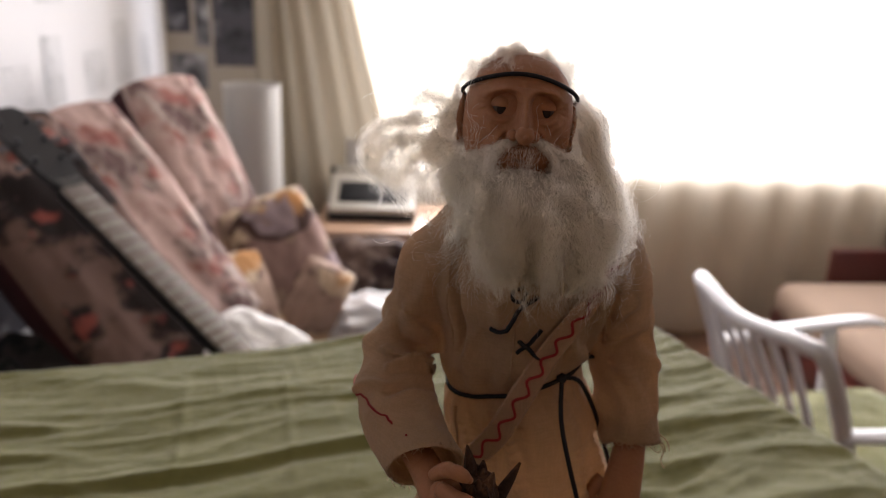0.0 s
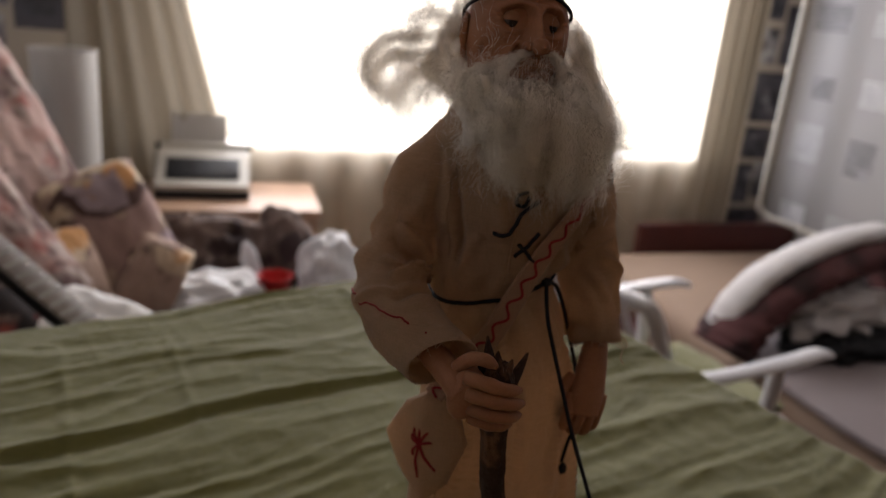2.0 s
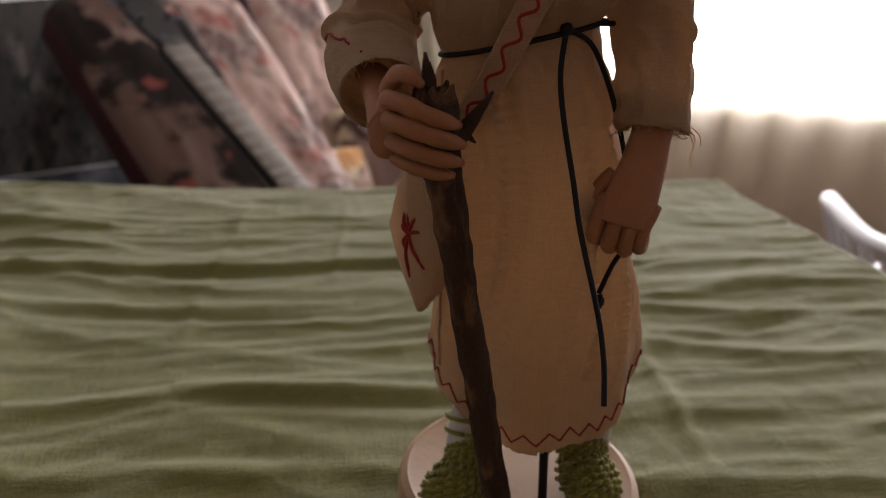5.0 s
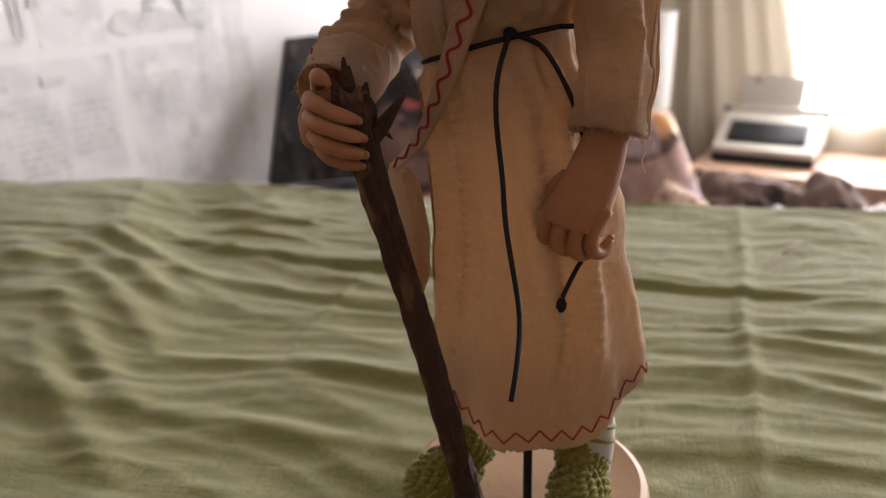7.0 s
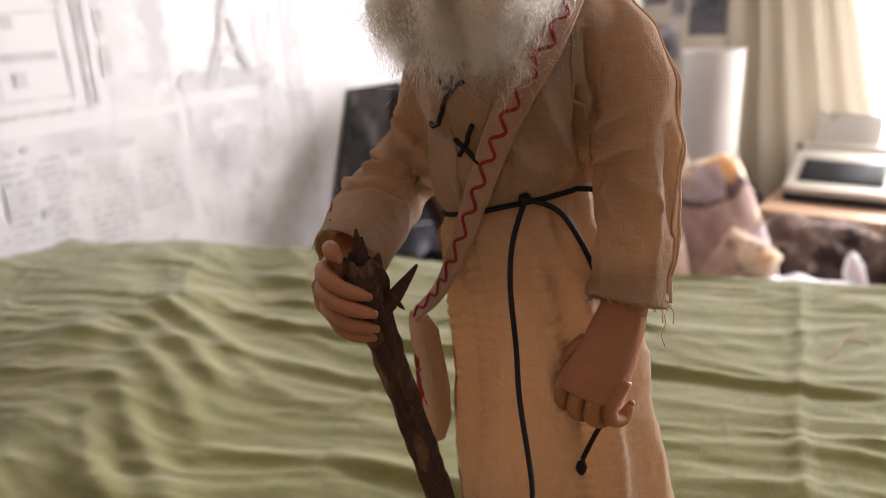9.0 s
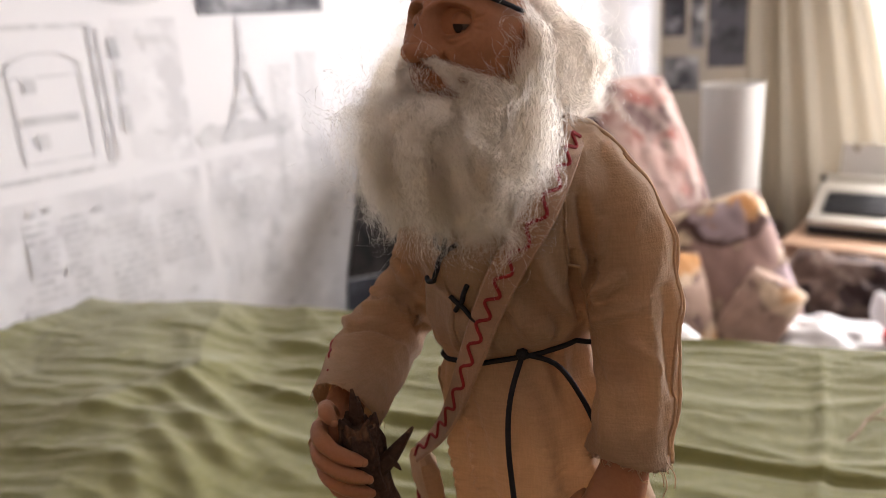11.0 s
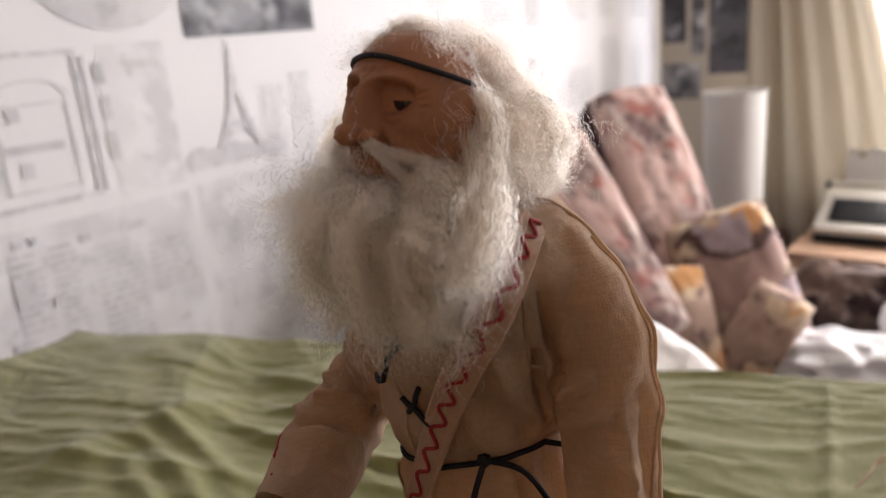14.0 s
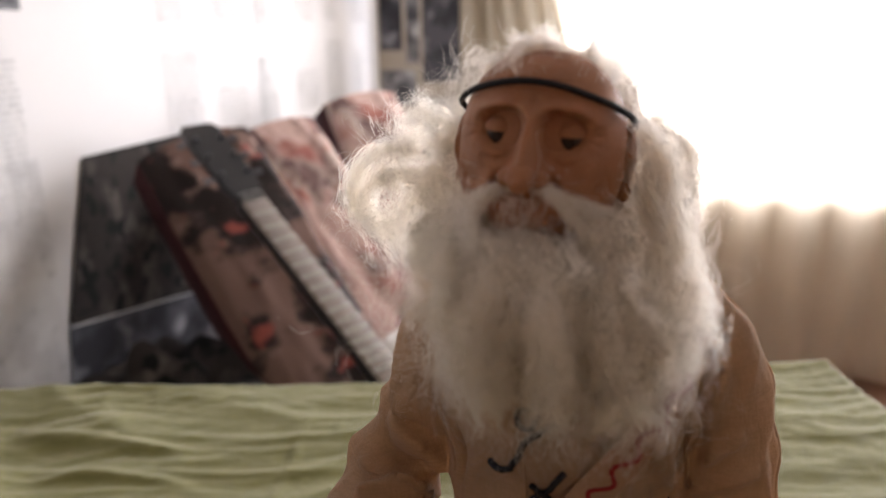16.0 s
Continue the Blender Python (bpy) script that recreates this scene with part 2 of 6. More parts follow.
def box(bm, cx, cy, cz, sx, sy, sz, bevel=0.0, seg=2, m=None, mat=0):
    before = set(bm.faces)
    r = bmesh.ops.create_cube(bm, size=1.0, matrix=(m or Matrix()) @ Matrix.Translation((cx, cy, cz)) @ Matrix.Diagonal((sx, sy, sz, 1)))
    if bevel:
        edges = {e for v in r["verts"] for e in v.link_edges}
        bmesh.ops.bevel(bm, geom=list(edges), offset=bevel, segments=seg, profile=0.5, affect="EDGES")
    for f in bm.faces:
        if f not in before:
            f.material_index = mat
    return bm


def loft(bm, rings, mat=0, cap=True, closed=True):
    """A skin over rings of points."""
    vs = [[bm.verts.new(p) for p in r] for r in rings]
    n = len(vs[0])
    for a, b in zip(vs, vs[1:]):
        for i in range(n if closed else n - 1):
            f = bm.faces.new((a[i], a[(i + 1) % n], b[(i + 1) % n], b[i]))
            f.material_index = mat
    if cap and closed:
        for r, flip in ((vs[0], True), (vs[-1], False)):
            f = bm.faces.new(r[::-1] if flip else r)
            f.material_index = mat
    return vs


def smooth_path(pts, n):
    """n + 1 points on a smooth curve through pts."""
    pts = [Vector(p) for p in pts]
    out = []
    k = len(pts) - 1
    for i in range(n + 1):
        s = i / n * k
        j = min(int(s), k - 1)
        f = s - j
        p0, p1, p2, p3 = pts[max(j - 1, 0)], pts[j], pts[j + 1], pts[min(j + 2, k)]
        out.append(0.5 * ((2 * p1) + (p2 - p0) * f + (2 * p0 - 5 * p1 + 4 * p2 - p3) * f * f + (3 * p1 - p0 - 3 * p2 + p3) * f ** 3))
    return out


def tube(bm, pts, radius, sides=8, mat=0, wobble=0.0, seed=0, flat=1.0, up=None):
    """A tube along points; radius is a number or a list spread along it."""
    pts = [Vector(p) for p in pts]
    n = len(pts)
    rings = []
    ref = Vector(up) if up else None
    for i, p in enumerate(pts):
        d = (pts[min(i + 1, n - 1)] - pts[max(i - 1, 0)]).normalized()
        if ref is None:
            ref = Vector((0, 0, 1)) if abs(d.z) < 0.9 else Vector((1, 0, 0))
        a = (ref - d * ref.dot(d))
        a = a.normalized() if a.length > 1e-6 else d.orthogonal().normalized()
        if not up:
            ref = a
        b = d.cross(a)
        if isinstance(radius, (int, float)):
            r = radius
        else:
            s = i / (n - 1) * (len(radius) - 1)
            j = min(int(s), len(radius) - 2)
            r = radius[j] + (radius[j + 1] - radius[j]) * (s - j)
        ring = []
        for k in range(sides):
            t = 2 * math.pi * k / sides
            w = 1 + (wobble * noise.noise(Vector((p.x * 90 + seed, p.y * 90 + 3 * k, p.z * 90))) if wobble else 0)
            ring.append(p + (a * math.cos(t) * flat + b * math.sin(t)) * r * w)
        rings.append(ring)
    return loft(bm, rings, mat)


def blob(bm, c, r, mat=0, rot=None, bump=0.0, freq=3.0, seed=0.0, u=20, v=12, power=1.0):
    """An ellipsoid, swollen and dented by noise; power under 1 squares it."""
    c, rot = Vector(c), rot or Matrix.Identity(3)

    def point(th, ph):
        d = Vector((math.sin(ph) * math.cos(th), math.sin(ph) * math.sin(th), math.cos(ph)))
        k = 1 + bump * noise.noise(d * freq + Vector((seed, seed * 1.7, 0)))
        q = Vector([math.copysign(abs(x) ** power, x) for x in d]) * k
        return c + (rot @ Vector((q.x * r[0], q.y * r[1], q.z * r[2])))
    rows = [[bm.verts.new(point(2 * math.pi * i / u, math.pi * j / v)) for i in range(u)] for j in range(1, v)]
    top, low = bm.verts.new(point(0, 0)), bm.verts.new(point(0, math.pi))
    for a, b in zip(rows, rows[1:]):
        for i in range(u):
            bm.faces.new((a[i], b[i], b[(i + 1) % u], a[(i + 1) % u])).material_index = mat
    for i in range(u):
        bm.faces.new((top, rows[0][i], rows[0][(i + 1) % u])).material_index = mat
        bm.faces.new((low, rows[-1][(i + 1) % u], rows[-1][i])).material_index = mat
    return bm


def slab(name, m, sx, sy, sz, mat, label, category="", cx=0, cy=0, cz=0, bevel=0.0):
    ob = part(name, box(bmesh.new(), cx, cy, cz, sx, sy, sz, bevel), mat, None, "", m, smooth=bevel > 0)
    return tags(ob, label, category, "structure")


# ---- the room ----
W = RIGHT - LEFT
D = BACK - REAR
floor = slab("floor", room(0, 0, 0), W + 0.4, D + 0.4, 0.1, FLOOR, "brown painted wooden floor of the room", "floor", (LEFT + RIGHT) / 2, (BACK + REAR) / 2, -0.05)
ceiling = slab("ceiling", room(0, 0, HIGH), W + 0.4, D + 0.4, 0.1, CEIL, "unseen ceiling of the room, toned for bounced light", "ceiling", (LEFT + RIGHT) / 2, (BACK + REAR) / 2, 0.05)
wall_left = slab("wall_left", room(LEFT, 0, 0), 0.12, D, HIGH, WALL, "white wallpaper printed with grey newspaper pictures", "wall", -0.06, (BACK + REAR) / 2, HIGH / 2)
# the right wall's shade is put into its paper colour
wall_right = slab("wall_right", room(RIGHT, 0, 0), 0.12, D, HIGH, WALL_SHADED, "white wallpaper printed with grey newspaper pictures", "wall", 0.06, (BACK + REAR) / 2, HIGH / 2)
wall_rear = slab("wall_rear", room(0, REAR, 0), W + 0.24, 0.12, HIGH, PLAIN, "unseen brown wall behind the table, toned for bounced light", "wall", (LEFT + RIGHT) / 2, -0.06, HIGH / 2)
bm = bmesh.new()
for a, b, c, d in ((LEFT - 0.12, WIN_L, 0, HIGH), (WIN_R, RIGHT + 0.12, 0, HIGH), (WIN_L, WIN_R, 0, SILL), (WIN_L, WIN_R, WIN_T, HIGH)):
    box(bm, (a + b) / 2, 0.15, (c + d) / 2, b - a, 0.3, d - c)
wall_back = tags(part("wall_back", bm, DIMWALL, None, "", room(0, BACK, 0), False), "window wall with newspaper-print wallpaper, darkened for its shade", "wall", "structure")

# ---- the window and its curtains ----
window = empty("window_1", room((WIN_L + WIN_R) / 2, BACK + 0.2, SILL), "white framed window glowing with bright daylight", "window", "structure")
ww, wh = WIN_R - WIN_L, WIN_T - SILL
bm = bmesh.new()
for x in (-ww / 2 + 0.03, -0.45, 0.45, ww / 2 - 0.03):
    box(bm, x, 0, wh / 2, 0.06, 0.06, wh, 0.005)
for z in (0.03, wh - 0.03):
    box(bm, 0, 0.004, z, ww, 0.06, 0.06, 0.005)
part("window_frame", bm, FRAME, window)
part("window_sill", box(bmesh.new(), 0, -0.14, -0.015, ww + 0.1, 0.34, 0.03, 0.006), FRAME, window)


def folds(bm, x0, x1, z0, z1, amp, waves, seed, gather=None, nx=160, nz=40):
    """A hanging cloth with upright folds; gather(s, h) shifts it sideways."""
    rows = []
    for j in range(nz + 1):
        h = j / nz
        z = z0 + (z1 - z0) * h
        row = []
        for i in range(nx + 1):
            s = i / nx
            x = x0 + (x1 - x0) * s
            a = amp * (0.6 + 0.5 * noise.noise(Vector((s * 5, seed, h))))
            y = a * math.sin(2 * math.pi * waves * s + 1.6 * noise.noise(Vector((s * 6, seed + 3, h * 1.2))))
            dx = gather(s, h) if gather else 0
            row.append(Vector((x + dx, y, z)))
        rows.append(row)
    loft(bm, rows, cap=False, closed=False)
    return bm


sheer = part("sheer_curtain", folds(bmesh.new(), -0.62, 2.40, 0.03, 2.45, 0.024, 15, 1.0, None, 320), SHEER, None, "", room(0, BACK - 0.16, 0))
tags(sheer, "thin cream sheer curtain glowing in front of the window", "curtain")


def tied(s, h):
    """The left drape hangs straight above and is drawn back to the wall below."""
    z = 0.03 + 2.42 * h
    return 0.25 * s * (1.48 - max(0.6, z))


drape = part("drape", folds(bmesh.new(), -0.62, -0.22, 0.03, 2.45, 0.032, 5, 4.0, tied, 100), DRAPE, None, "", room(0, BACK - 0.225, 0))
tags(drape, "beige drape gathered beside the bright window", "curtain", "", "window drapes")
drape2 = part("drape", folds(bmesh.new(), 2.20, 2.44, 0.03, 2.45, 0.026, 4, 9.0, None, 60), DRAPE, None, "", room(0, BACK - 0.225, 0))
tags(drape2, "straight hanging beige drape beside the wall corner", "curtain", "", "window drapes")

# ---- the table and its cloth ----
TABLE = pose(0.272, 1.046, 0, 0, 0, 20.8)
TL, TW, TOP = 1.30, 0.92, 1.045
table = empty("table", TABLE, "wooden table hidden under a green cloth", "table")
part("tabletop", box(bmesh.new(), -TL / 2, -TW / 2, TOP - 0.035, TL - 0.02, TW - 0.02, 0.03, 0.004), PINE, table)
for x in (-0.07, -TL + 0.07):
    for y in (-0.07, -TW + 0.07):
        part("leg", box(bmesh.new(), x, y, (TOP - 0.05) / 2, 0.06, 0.06, TOP - 0.05, 0.006), PINE, table)


def ridge(p, sharp=2.0):
    return max(0.0, 1 - 1.6 * abs(noise.noise(p))) ** sharp


# pressed folds and pulled creases: from x, y to x, y in the table's axes, half width, height
PULLS = [
    (-0.800, -0.236, -0.250, -0.254, 0.0060, 0.0052),
    (-0.800, -0.250, -0.250, -0.268, 0.0075, -0.0046),
    (-0.790, -0.312, -0.530, -0.328, 0.0080, 0.0034),
    (-0.760, -0.330, -0.560, -0.345, 0.0070, -0.0024),
    (-0.640, -0.444, -0.430, -0.470, 0.0080, 0.0042),
    (-0.640, -0.460, -0.430, -0.486, 0.0080, -0.0034),
    (-0.620, -0.060, -0.655, -0.420, 0.0060, 0.0016),
    (-0.510, -0.060, -0.530, -0.300, 0.0050, 0.0014),
    (-0.258, -0.020, -0.325, -0.560, 0.0070, 0.0034),
    (-0.460, -0.150, -0.300, -0.160, 0.0080, 0.0022),
    (-0.700, -0.120, -0.420, -0.110, 0.0080, 0.0022),
    (-0.740, -0.170, -0.480, -0.185, 0.0070, 0.0024),
    (-0.300, -0.350, -0.080, -0.300, 0.0090, 0.0030),
    (-0.280, -0.430, -0.060, -0.360, 0.0090, -0.0026),
    (-0.560, -0.560, -0.200, -0.600, 0.0100, 0.0032),
    (-0.800, -0.520, -0.500, -0.545, 0.0090, 0.0034),
    (-1.020, -0.380, -0.900, -0.150, 0.0300, 0.0090),
    (-0.960, -0.225, -0.800, -0.318, 0.0110, 0.0060),
    (-0.950, -0.270, -0.780, -0.375, 0.0110, 0.0052),
    (-0.930, -0.320, -0.760, -0.440, 0.0120, 0.0056),
    (-0.890, -0.205, -0.735, -0.262, 0.0090, 0.0050),
    (-0.900, -0.390, -0.730, -0.520, 0.0130, 0.0060),
    (-0.860, -0.460, -0.700, -0.600, 0.0140, 0.0060),
    (-0.910, -0.085, -0.740, -0.135, 0.0090, 0.0060),
    (-0.880, -0.150, -0.720, -0.190, 0.0070, 0.0044),
]


def cloth_height(x, y):
    """Wrinkles of the cloth over the table, x and y in the table's axes."""
    wx, wy = 0.05 * noise.noise(Vector((x * 5, y * 5, 2))), 0.05 * noise.noise(Vector((x * 5, y * 5, 7)))
    h = 0.0030 * noise.noise(Vector((x * 3, y * 6, 5)))
    h += 0.0030 * ridge(Vector(((x + wx) * 2.2, (y + wy) * 12.0 + 1.2 * x, 0.3)), 2.5) + 0.0022 * ridge(Vector(((x + wx) * 5, (y + wy) * 25.0, 1.3)))
    h += 0.0018 * ridge(Vector(((x + wx) * 4.5, (y + wy) * 44, 6)), 1.6) + 0.0010 * ridge(Vector((x * 11, y * 38 + 80 * wx, 4)), 1.5) + 0.0005 * noise.noise(Vector((x * 40, y * 90, 9)))
    h += 0.0006 * ridge(Vector((x * 34, y * 6, 8)), 3.0)
    left = max(0.0, min(1.0, (-x - 0.66) / 0.34))
    left = left * left * (3 - 2 * left)
    d = (x * 0.75 + y * 0.66) + 0.03 * noise.noise(Vector((x * 7, y * 7, 4)))
    e = (x * -0.66 + y * 0.75)
    h += left * (0.006 + 0.020 * noise.noise(Vector((x * 3.5, y * 4, 1))) + 0.012 * ridge(Vector((d * 6, e * 2.0, 3)), 1.1) + 0.0016 * ridge(Vector((d * 20, e * 4, 6))))
    px, py = x + 0.16 * wx, y + 0.30 * wy
    for x0, y0, x1, y1, w, k in PULLS:
        ax, ay, lx, ly = px - x0, py - y0, x1 - x0, y1 - y0
        n2 = lx * lx + ly * ly
        t = (ax * lx + ay * ly) / n2
        if -0.05 < t < 1.05:
            g = (ax * ly - ay * lx) / math.sqrt(n2) / w
            if -3 < g < 3:
                h += k * math.sqrt(max(0.0, min(1.0, 4.2 * (t + 0.05) * (1.05 - t)))) * math.exp(-g * g)
    return h


def drop(q, edge):
    """How far the cloth runs out and down past the table's edge."""
    if q < edge:
        return q, 0.0
    o = q - edge
    r = 0.012
    if o < r * 1.571:
        return edge + r * math.sin(o / r), r * (1 - math.cos(o / r))
    return edge + r, r + (o - r * 1.571)


bm = bmesh.new()
nx, ny, hang = 560, 420, 0.22
rows = []
for j in range(ny + 1):
    y = hang - (TW + 2 * hang) * j / ny
    row = []
    for i in range(nx + 1):
        x = hang - (TL + 2 * hang) * i / nx
        xx, dz1 = drop(x, 0.0)
        yy, dz2 = drop(y, 0.0)
        if x < -TL:
            q, dz1 = drop(-x, TL)
            xx = -q
        if y < -TW:
            q, dz2 = drop(-y, TW)
            yy = -q
        hh = cloth_height(x, y)
        side = max(dz1, dz2)
        k = min(1.0, side / 0.06)
        sway = 0.012 * k * math.sin((x - y) * 28)
        row.append(Vector((xx + (sway if dz1 > dz2 else 0), yy + (sway if dz2 >= dz1 and k > 0 else 0), TOP + 0.004 + hh * (1 - 0.6 * k) - side)))
    rows.append(row)
loft(bm, rows, cap=False, closed=False)
cloth = part("tablecloth", bm, CLOTH, None, "", TABLE)
tags(cloth, "crumpled olive green linen cloth spread over the table", "tablecloth")

# ---- the doll on its wooden stand ----
STAND = Vector((0.057, 0.341, TOP + 0.012))
stand = empty("doll_stand", Matrix.Translation(STAND), "round pale wooden stand under the doll", "stand")
bm = bmesh.new()
ring = []
for r, z in ((0.0610, 0.0), (0.0635, 0.002), (0.0640, 0.012), (0.0625, 0.0175), (0.0590, 0.0195), (0.0580, 0.0190), (0.030, 0.0190), (0.001, 0.0190)):
    ring.append([Vector((r * math.cos(a), r * math.sin(a), z)) for a in [2 * math.pi * k / 72 for k in range(72)]])
loft(bm, ring)
part("disc", bm, PINE, stand)
bm = bmesh.new()
tube(bm, [(0.014, -0.028, 0.0185), (0.012, -0.024, 0.05), (0.004, -0.01, 0.12)], 0.0022, 10)
part("rod", bm, CORD, stand, "thin black metal rod")
G = STAND.z + 0.0190


def lerp_table(rows, z):
    """Reads a row of values at height z from rows sorted upwards."""
    if z <= rows[0][0]:
        return rows[0][1:]
    for a, b in zip(rows, rows[1:]):
        if z <= b[0]:
            f = (z - a[0]) / (b[0] - a[0])
            f = f * f * (3 - 2 * f)
            return [p + (q - p) * f for p, q in zip(a[1:], b[1:])]
    return rows[-1][1:]


# height, centre x, centre y, half width, half depth, depth of the folds
BODY = [
    (1.090, 0.060, 0.347, 0.053, 0.044, 0.10),
    (1.150, 0.058, 0.347, 0.050, 0.042, 0.085),
    (1.220, 0.052, 0.346, 0.044, 0.040, 0.060),
    (1.270, 0.045, 0.344, 0.039, 0.037, 0.03),
    (1.298, 0.0390, 0.342, 0.0345, 0.033, 0.02),
    (1.318, 0.040, 0.341, 0.0375, 0.035, 0.02),
    (1.345, 0.042, 0.338, 0.0435, 0.038, 0.015),
    (1.370, 0.044, 0.338, 0.044, 0.037, 0.01),
    (1.388, 0.043, 0.338, 0.036, 0.030, 0.005),
    (1.398, 0.041, 0.334, 0.022, 0.022, 0.0),
    (1.410, 0.038, 0.330, 0.016, 0.017, 0.0),
]


def robe(th, z, out=0.0):
    """The robe's smooth shape: th in radians from the front, positive to the doll's left."""
    cx, cy, rx, ry, fold = lerp_table(BODY, z)
    f = math.sin(4 * th + 0.4 + 2.0 * (1.3 - z)) * 0.55 + math.sin(7 * th + 2.0 - 5 * (1.3 - z)) * 0.4 + 0.15 * math.sin(11 * th + 1)
    k = 1 + fold * f
    return Vector((cx + (rx * k + out) * math.sin(th), cy - (ry * k + out) * math.cos(th), z))


def hem(th):
    return 1.139 - 0.023 * max(0.0, math.cos(th - 0.1)) + 0.002 * math.sin(5 * th)


def waist(th):
    """The belt's height: it sags towards the doll's right."""
    return 1.2985 + 0.0085 * math.sin(th)


bm = bmesh.new()
N = 120
rings = []
for j in range(4):
    s = j / 3
    rings.append([robe(2 * math.pi * i / N, hem(2 * math.pi * i / N) + 0.014 * (1 - s), -0.0060 + 0.0055 * s) for i in range(N)])
for j in range(91):
    s = j / 90
    ring = []
    for i in range(N):
        th = 2 * math.pi * i / N
        z = hem(th) + (1.408 - hem(th)) * s
        p = robe(th, z)
        near = (z - waist(th)) / 0.013
        # drawn in by the belt, gathered above and below it
        wr = -0.0028 * math.exp(-(near * 2.4) ** 2)
        wr += 0.0014 * math.exp(-(near * 0.6) ** 2) * math.sin(17 * th + 4 * noise.noise(Vector((th * 2, z * 30, 0)))) * (1 - math.exp(-(near * 2.5) ** 2))
        # the blouse bags over the belt
        wr += 0.0022 * math.exp(-((near - 1.1) / 0.8) ** 2) * (0.6 + 0.8 * noise.noise(Vector((th * 1.6, 4, 0))))
        d = Vector((math.sin(th), -math.cos(th), 0))
        ring.append(p + d * wr)
    rings.append(ring)
loft(bm, rings, 0)


def sleeve(pts, radii, open_r, lean, bends, seed, n=90, sides=48):
    """A cloth tube with a turned-in, open cuff whose rim leans along lean."""
    path = smooth_path(pts, n)
    vs = tube(bm, path, radii, sides, 0)
    for j, r in enumerate(vs):
        s = j / n
        for k, v in enumerate(r):
            a = 2 * math.pi * k / sides
            w = 0.0
            for at, span, rate, amp, skew in bends:
                w += amp * math.exp(-((s - at) / span) ** 2) * math.sin(rate * s + skew * math.sin(a + seed) + 2.4 * noise.noise(Vector((s * 4, math.cos(a) * 1.2, math.sin(a) * 1.2 + seed)))) * (0.6 + 0.4 * math.sin(a * 2 + seed))
            v.co = path[j] + (v.co - path[j]) * (1 + w)
    end = vs[-1]
    c = sum((v.co for v in end), Vector()) / len(end)
    back = (path[-4] - path[-1]).normalized()
    for j, r in enumerate(vs[-14:]):
        f = (j / 13) ** 2
        for k, v in enumerate(r):
            d = v.co - path[len(path) - 14 + j]
            v.co += d * (open_r - 1) * f - back * d.dot(Vector(lean)) * f
    rim = [bm.verts.new(c + (v.co - c) * 0.86) for v in end]
    inner = [bm.verts.new(c + (v.co - c) * 0.82 + back * 0.014) for v in end]
    for f in [f for f in bm.faces if len(f.verts) == sides and end[0] in f.verts and end[1] in f.verts]:
        bm.faces.remove(f)
    for k in range(sides):
        bm.faces.new((end[k], end[(k + 1) % sides], rim[(k + 1) % sides], rim[k]))
        bm.faces.new((rim[k], rim[(k + 1) % sides], inner[(k + 1) % sides], inner[k]))
    bm.faces.new(inner)
    return path


# sleeves: the doll's right arm bends forward to the stick, the left hangs down
RIGHT_ARM = [(0.034, 0.340, 1.379), (0.016, 0.341, 1.369), (0.001, 0.343, 1.350), (-0.0085, 0.342, 1.325), (-0.0200, 0.329, 1.301), (-0.0140, 0.302, 1.289), (-0.0030, 0.2755, 1.2822)]
LEFT_ARM = [(0.050, 0.344, 1.381), (0.069, 0.346, 1.373), (0.083, 0.346, 1.353), (0.0900, 0.345, 1.322), (0.0958, 0.338, 1.292), (0.0985, 0.329, 1.266)]
LEFT_R = (0.010, 0.0160, 0.0192, 0.0178, 0.0154, 0.0152)
sleeve(RIGHT_ARM, [0.011, 0.0165, 0.0190, 0.0168, 0.0176, 0.0178, 0.0152], 1.06, (0.25, 0, 0.3), ((0.60, 0.13, 62, 0.17, 1.2), (0.35, 0.16, 34, 0.07, 2.0)), 1.0)
sleeve(LEFT_ARM, LEFT_R, 1.0, (0.2, 0, 0.0), ((0.55, 0.20, 40, 0.07, 2.2), (0.85, 0.14, 46, 0.05, 2.0)), 2.4)

# the parts of the garment are sewn into one skin
tmp = bpy.data.meshes.new("tmp")
bmesh.ops.recalc_face_normals(bm, faces=bm.faces)
bm.to_mesh(tmp)
bm.free()
sewn = new("tmp", tmp)
md = sewn.modifiers.new("sew", "REMESH")
md.mode, md.voxel_size, md.use_smooth_shade = "VOXEL", 0.00105, True
md = sewn.modifiers.new("soften", "SMOOTH")
md.factor, md.iterations = 0.5, 5
bpy.context.view_layer.update()
linen = bpy.data.meshes.new_from_object(sewn.evaluated_get(bpy.context.evaluated_depsgraph_get()))
bpy.data.objects.remove(sewn)
bpy.data.meshes.remove(tmp)

